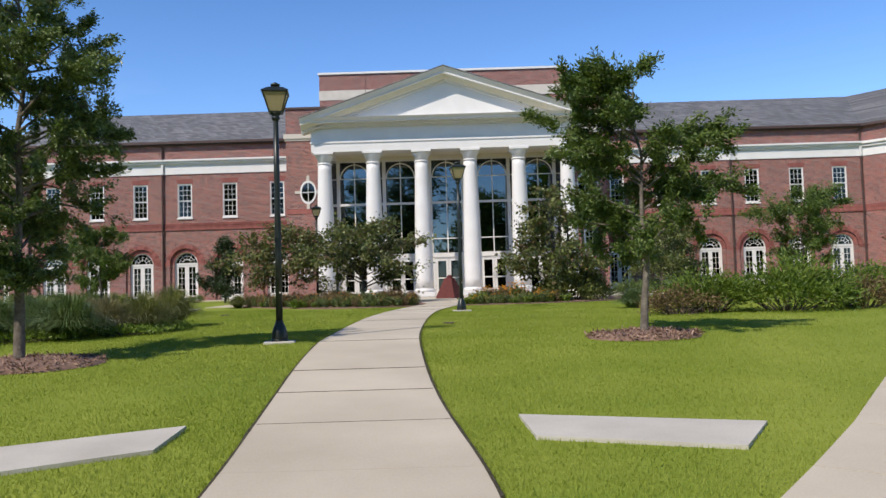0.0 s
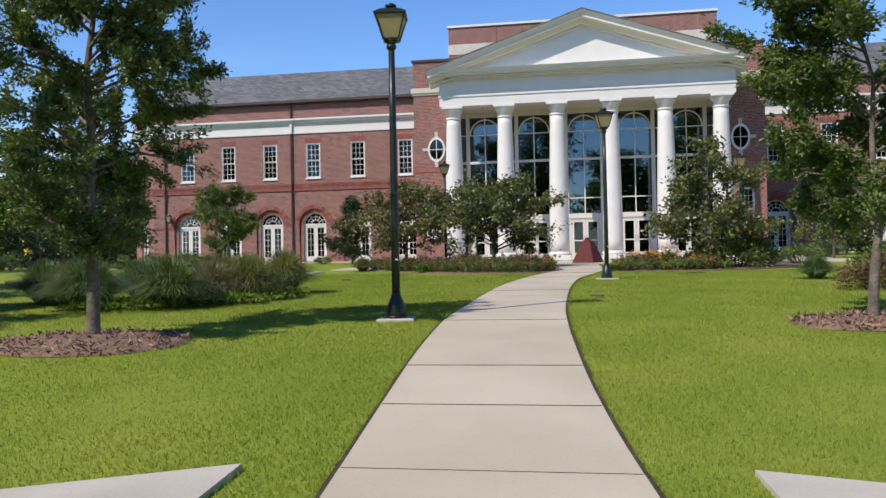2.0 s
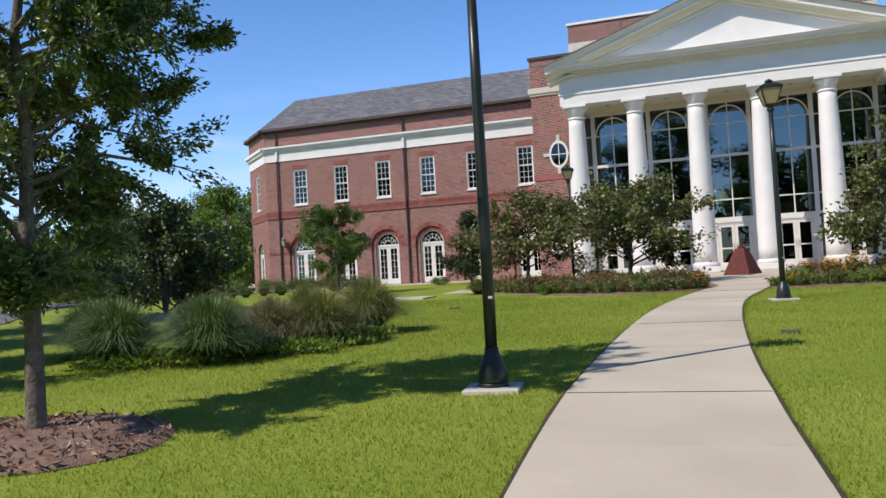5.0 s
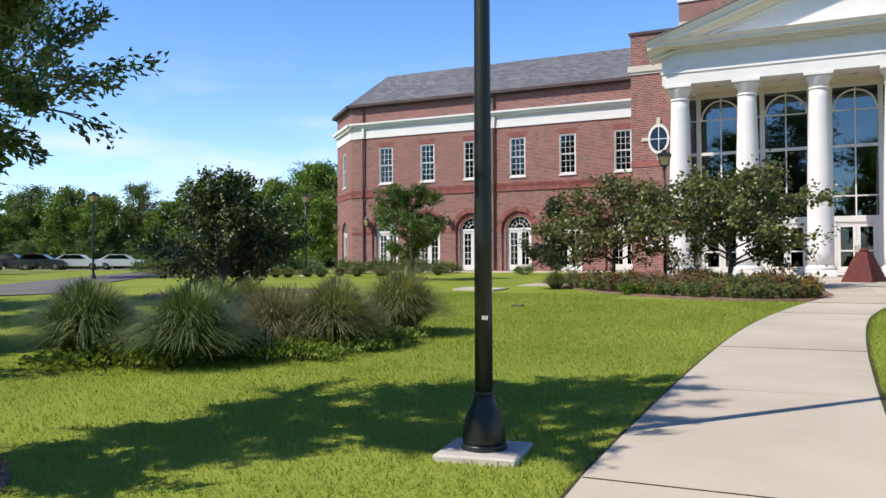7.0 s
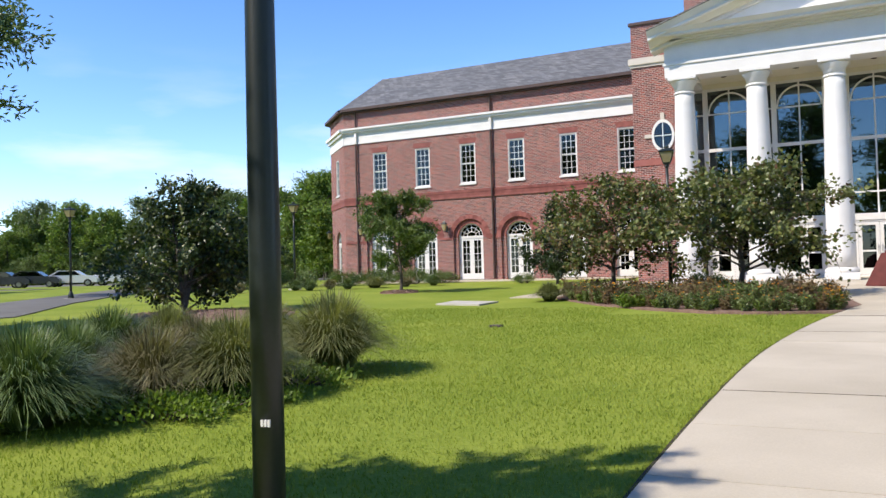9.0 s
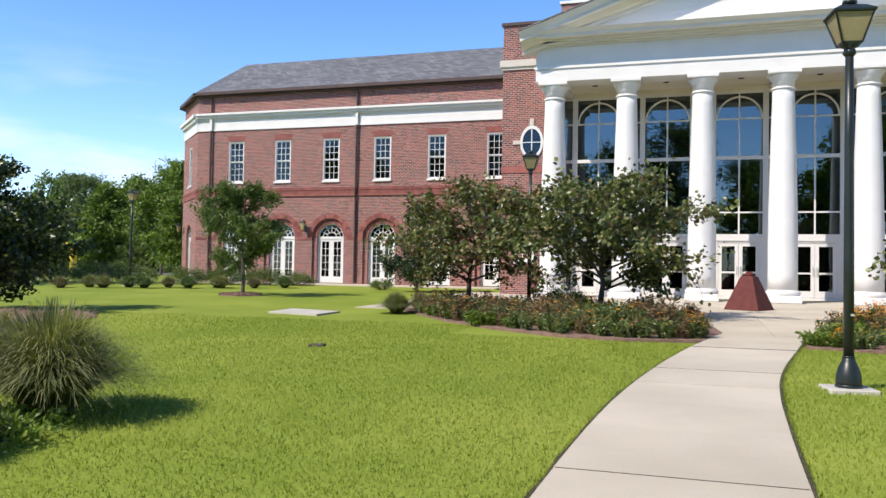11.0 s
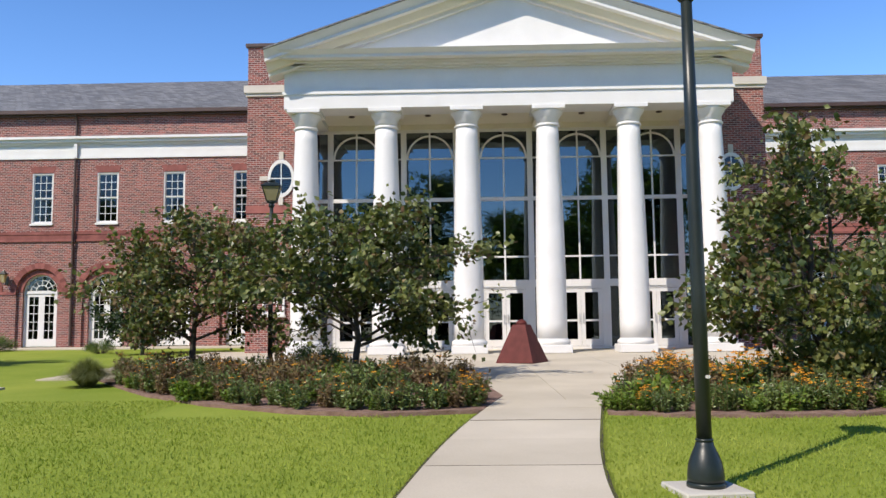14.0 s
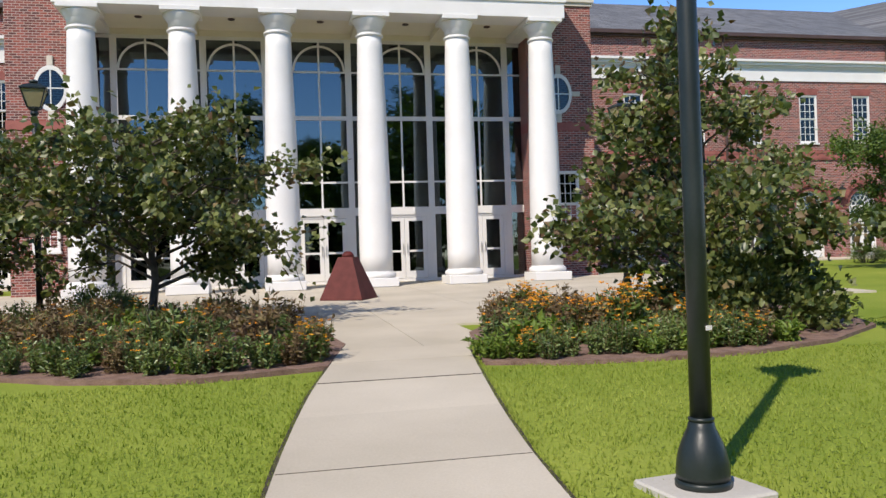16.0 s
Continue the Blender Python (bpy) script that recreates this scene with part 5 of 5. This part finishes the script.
REED_GREEN = mat("green_reed", (0.055, 0.10, 0.03), (0.20, 0.27, 0.115), 0.5, 1.5, 9, 0.0, spec=0.4, rand=0.8, translucent=0.2)
REED_BROWN = mat("straw_reed", (0.11, 0.10, 0.05), (0.29, 0.27, 0.16), 0.6, 1.5, 9, 0.0, spec=0.3, rand=0.8, translucent=0.2)
gr = [grass_clump(51, 0.86, 0.9, 3600, "arching mound of grey-green ornamental grass on the lawn", REED),
      grass_clump(52, 0.84, 0.92, 3600, "arching mound of fresh green ornamental grass on the lawn", REED_GREEN),
      grass_clump(53, 0.78, 0.85, 2800, "straw-tinged mound of ornamental grass on the lawn", REED_BROWN)]
SPOTS = ((-9.55, 17.0, 1, 1.1), (-7.95, 17.1, 1, 1.05), (-7.75, 18.5, 2, 1.0), (-7.1, 19.0, 0, 1.0), (-7.1, 20.9, 0, 1.12), (-9.3, 18.7, 1, 0.95), (-10.7, 18.2, 0, 1.0),
         (-8.7, 20.2, 2, 0.95), (-10.3, 20.2, 1, 1.0), (-9.0, 22.0, 0, 0.95), (-11.9, 19.0, 1, 1.0), (-10.8, 21.8, 0, 0.9))
placed = set()
for k, (x, y, kind, sc) in enumerate(SPOTS):
    m = pose(x, y, ground(x, y) - 0.02, 0, 0, 61 * k)
    if kind in placed:
        c = copy_thing(gr[kind], m)
    else:
        c = gr[kind]
        c.matrix_basis = m
        placed.add(kind)
    c.scale = (sc, sc, sc)
for k, (x, y) in enumerate(((-9.0, 35.0), (-8.7, 36.2), (-23.6, 46.6), (-22.4, 47.4), (-21.2, 48.3), (-25.2, 45.6), (-26.6, 44.6), (-28.0, 43.6), (-20.2, 49.4), (-23.0, 48.0), (-24.8, 46.8), (-26.2, 45.8), (-27.6, 44.9), (6.4, 22.5), (5.4, 24))):
    c = copy_thing(gr[(0, 2, 1)[k % 3]], pose(x, y, ground(x, y) - 0.02, 0, 0, 47 * k))
    c.scale = (0.7, 0.7, 0.62)


def bush(name, seed, rx, ry, h, n, leaf, material, label, aspect=0.5):
    """A low shrub: short stems and a lumpy mass of leaves with gaps."""
    rng = np.random.default_rng(seed)
    root = base(name, 0, 0, 0)
    st = Shape()
    centres = []
    for k in range(46):
        a, r = rng.uniform(0, 2 * math.pi), math.sqrt(rng.uniform(0, 1))
        z = h * (1 - 0.55 * r * r) * rng.uniform(0.45, 1.0)
        p = Vector((rx * r * math.cos(a), ry * r * math.sin(a), z))
        st.tube([(p.x * 0.3, p.y * 0.3, -0.05), (p.x * 0.7, p.y * 0.7, z * 0.5), p], [0.014, 0.01, 0.004], 4)
        centres.append(p)
    tagged(part("stem_tuft", st, BARK_DARK, root), kind="stuff")
    c = np.array(centres)
    pick = rng.integers(0, len(c), n)
    pos = c[pick] + rng.normal(0, 1, (n, 3)) * np.array([rx * 0.15, ry * 0.15, h * 0.13])
    pos[:, 2] = np.maximum(pos[:, 2], 0.02)
    out = pos - np.array([0, 0, h * 0.2])
    out /= np.linalg.norm(out, axis=1)[:, None] + 1e-6
    leaves("foliage", pos, out + np.array([0, 0, 0.3]), leaf, aspect, material, root, rng)
    return tagged(root, label, "shrub")


def put(ob, x, y, turn=0):
    ob.matrix_basis = pose(x, y, ground(x, y) - 0.02, 0, 0, turn)
    return ob


cover = put(bush("groundcover", 67, 1.0, 0.8, 0.2, 1500, 0.07, LEAF_LIGHT, "low leafy groundcover between the grass mounds", 0.6), -8.8, 16.75)
for k, (x, y) in enumerate(((-7.1, 17.9), (-6.9, 18.5), (-8.4, 17.9), (-6.95, 19.9), (-8.6, 19.3))):
    copy_thing(cover, pose(x, y, ground(x, y) - 0.02, 0, 0, 40 * k)).scale = (0.8, 0.8, 1)
put(bush("shrub", 68, 1.35, 1.1, 1.0, 4000, 0.11, LEAF_BUD, "low leafy skirt of redbud suckers beside the bed", 0.8), 4.95, 31.9)
put(bush("shrub", 61, 1.5, 1.2, 1.15, 5000, 0.13, LEAF_LIGHT, "spreading fresh green shrub on the lawn", 0.3), 8.4, 20.3)
put(bush("shrub", 62, 1.2, 1.0, 0.95, 4200, 0.12, LEAF_LIGHT, "spreading fresh green shrub on the lawn", 0.3), 6.6, 20.6)
put(bush("shrub", 63, 0.9, 0.8, 0.6, 2500, 0.07, LEAF_RUST, "low bronze-leaved shrub beside green ones", 0.5), 5.6, 19.9)
put(bush("shrub", 64, 0.9, 0.8, 0.75, 2800, 0.07, LEAF_RUST, "low bronze-leaved shrub beside green ones", 0.5), 10.4, 20.5)
put(bush("shrub", 65, 2.0, 1.2, 1.0, 4500, 0.12, LEAF_LIGHT, "broad low green shrub on the lawn", 0.4), 12.5, 24.5)
hedge = put(bush("hedge_bush", 66, 1.1, 0.9, 0.9, 3500, 0.08, LEAF_OAK, "rounded dark green hedge shrub by the wing"), -23.0, 52.2)
tagged(hedge, group="hedge shrubs")
for k, (x, y, sc) in enumerate(((-25.0, 51.8, 1.0), (-21.3, 52.6, 0.8), (-27.0, 51.2, 1.0), (-30, 51, 1.1), (-32.2, 50.6, 1.2), (-34.4, 50.2, 1.2), (-36.6, 50, 1.2), (-38.8, 49.8, 1.2), (-41, 49.6, 1.2),
                                (-5.2, 39.2, 0.7), (8.2, 36.5, 0.8), (11.2, 44, 0.9), (15.6, 49.8, 0.8), (-15.4, 49.9, 0.55), (24.2, 48, 0.9), (22.4, 50.5, 0.8), (28.2, 47.5, 1.0))):
    c = copy_thing(hedge, pose(x, y, ground(x, y) - 0.02, 0, 0, 50 * k))
    c.scale = (sc,) * 3
    c["label"] = "rounded dark green hedge shrub by the wing" if y > 45 else "rounded dark green shrub in the bed"


# ---- cars ----
def car(paint, label):
    root = base("car", 0, 0, 0)
    prof = [(-2.2, 0.35), (2.2, 0.35), (2.25, 0.7), (1.9, 0.95), (1.0, 1.02), (0.35, 1.45), (-1.1, 1.48), (-1.9, 1.05), (-2.25, 0.95)]
    part("body", Shape().plate(prof, -0.85, 0.85), paint, root)
    part("window", Shape().plate([(-1.6, 1.05), (0.8, 1.03), (0.3, 1.4), (-1.05, 1.42)], -0.857, 0.857), GLASS, root)
    for x in (-1.4, 1.4):
        for y in (-0.78, 0.78):
            q = Shape().lathe([(0.2, -0.1), (0.33, -0.1), (0.33, 0.1), (0.2, 0.1)], 20)
            q.v = [(a + x, c + y, b + 0.33) for a, b, c in q.v]
            w = part("wheel", q, RUBBER, root)
            h = Shape().lathe([(0.2, -0.105), (0.05, -0.11), (0.05, 0.11), (0.2, 0.105)], 12)
            h.v = [(a + x, c + y, b + 0.33) for a, b, c in h.v]
            part("rim", h, STEEL, w)
    return tagged(root, label, "car", "parked cars")


cw, cd = car(CAR_WHITE, "white car parked under the trees"), car(CAR_DARK, "dark car parked under the trees")
for k, (ob, u) in enumerate(((cw, 0), (cd, 0), (cw, 1), (cd, 1), (cd, 1))):
    t = (0.0, 7.6, 4.2, 10.2, 13.0)[k]
    x, y = -62.6 - t * 0.55, 67.3 - t * 0.75
    m = pose(x, y, ground(x, y) + 0.03, 0, 0, 38)
    if u:
        copy_thing(ob, m)
    else:
        ob.matrix_basis = m
hyd = base("yellow_post", -44, 62, ground(0, 62))
part("post", Shape().lathe([(0.25, 0), (0.25, 1.4), (0.2, 1.6), (0.0, 1.7)], 12), YELLOW, hyd)
part("arm", Shape().tube([(0, 0, 1.5), (-0.6, 0, 2.3)], [0.16, 0.1], 8), YELLOW, hyd)
tagged(hyd, "yellow utility post behind the hedge", "post")
for x, y in ((-7.4, 27.1), (-0.0, 18.8)):
    tagged(obj("drain_cover", Shape().box(x - 0.12, x + 0.12, y - 0.1, y + 0.1, ground(x, y) - 0.05, ground(x, y) + 0.012, 0.01), BARK_DARK), "small dark drain cover in the grass", "drain cover")

# ---- grass blades on the near lawn, and the ragged turf edge along the path ----
rng = np.random.default_rng(77)
N = 520000
gy = 4.2 + 28 * rng.uniform(0, 1, N) ** 1.35
gx = -1.2 + rng.normal(0, 0.55, N).clip(-1.6, 1.6) * (4.5 + 0.36 * gy)
el, er = np.array([edge_l(q) for q in np.linspace(3, 34, 200)]), np.array([edge_r(q) for q in np.linspace(3, 34, 200)])
yy = np.linspace(3, 34, 200)
edge_n = 26000
ey = 5.3 + 25.5 * rng.uniform(0, 1, edge_n)
right = rng.uniform(0, 1, edge_n) < 0.5
ex = np.where(right, np.interp(ey, yy, er) + np.abs(rng.normal(0, 0.03, edge_n)) - 0.005, np.interp(ey, yy, el) - np.abs(rng.normal(0, 0.03, edge_n)) + 0.005)
gx, gy = np.r_[gx, ex], np.r_[gy, ey]
ok = (gx < np.interp(gy, yy, el) + 0.006) | (gx > np.interp(gy, yy, er) - 0.006)
ok &= ((gx + 0.75) ** 2 + (gy - 1.45) ** 2 > 3.9 ** 2)
ok &= ~(((gx + 6.5) / 1.3) ** 2 + ((gy - 12.3) / 0.9) ** 2 < 1) & ~(((gx - 3.25) / 0.95) ** 2 + ((gy - 13.65) / 0.6) ** 2 < 1)
for ax, bx, ay, by, pts in ((0.6, 2.8, 6.3, 7.8, [(0.63, 7.72), (0.70, 6.86), (2.27, 6.35), (2.73, 7.15)]), (-5.2, -2.4, 5.3, 7.7, [(-2.46, 7.63), (-3.85, 7.0), (-5.1, 6.1), (-4.5, 5.35), (-3.41, 6.21), (-2.45, 6.75)])):
    near = np.where((gx > ax) & (gx < bx) & (gy > ay) & (gy < by))[0]
    for i in near:
        if inside(gx[i], gy[i], pts):
            ok[i] = False
rwx, rwy = np.array([p[0] for p in RW]), np.array([p[1] for p in RW])
ok &= ~((gx > np.interp(gy, rwy, rwx)) & (gx < np.interp(gy, rwy, rwx) + 2.4) & (gy < 18))
ok &= ~((gy > 30) & (gx < -0.9) & (gx > -6)) & ~((gy > 29.8) & (gx > 0.5) & (gx < 6.5))
gx, gy = gx[ok], gy[ok]
n = len(gx)
gzs = np.interp(gy, KY, KZ) - 0.025
a = rng.uniform(0, 2 * math.pi, n)
h = rng.uniform(0.008, 0.024, n) * (1 + 0.012 * gy)
w = 0.0024 + 0.00017 * gy
lean = rng.normal(0, 0.5, (n, 2)) * h[:, None]
v = np.stack([np.stack([gx - np.cos(a) * w, gy - np.sin(a) * w, gzs], 1), np.stack([gx + np.cos(a) * w, gy + np.sin(a) * w, gzs], 1), np.stack([gx + lean[:, 0], gy + lean[:, 1], gzs + h + 0.01], 1)], 1).reshape(-1, 3)
me = bpy.data.meshes.new("grass")
me.vertices.add(len(v))
me.vertices.foreach_set("co", v.ravel())
me.loops.add(3 * n)
me.loops.foreach_set("vertex_index", np.arange(3 * n, dtype=np.int32))
me.polygons.add(n)
me.polygons.foreach_set("loop_start", np.arange(0, 3 * n, 3, dtype=np.int32))
me.materials.append(BLADE)
me.update(calc_edges=True)
tagged(new("grass", me), "short mown grass blades of the lawn", "grass", kind="stuff")

# ---- the bricks of the arches ----
for w_ob, c, yy_ in VOUSSOIRS:
    for k in range(25):
        ang = -90 + 180 / 25 * (k + 0.5)
        piece("brick", wedge, w_ob, pose(c, yy_, ARCH_Z, 0, ang, 0))
for w_ob, c, yy_ in VOUSSOIRS:
    for k in range(25):
        ang = -90 + 180 / 25 * (k + 0.5)
        piece("brick", wedge_in, w_ob, pose(c, yy_, ARCH_Z, 0, ang, 0))
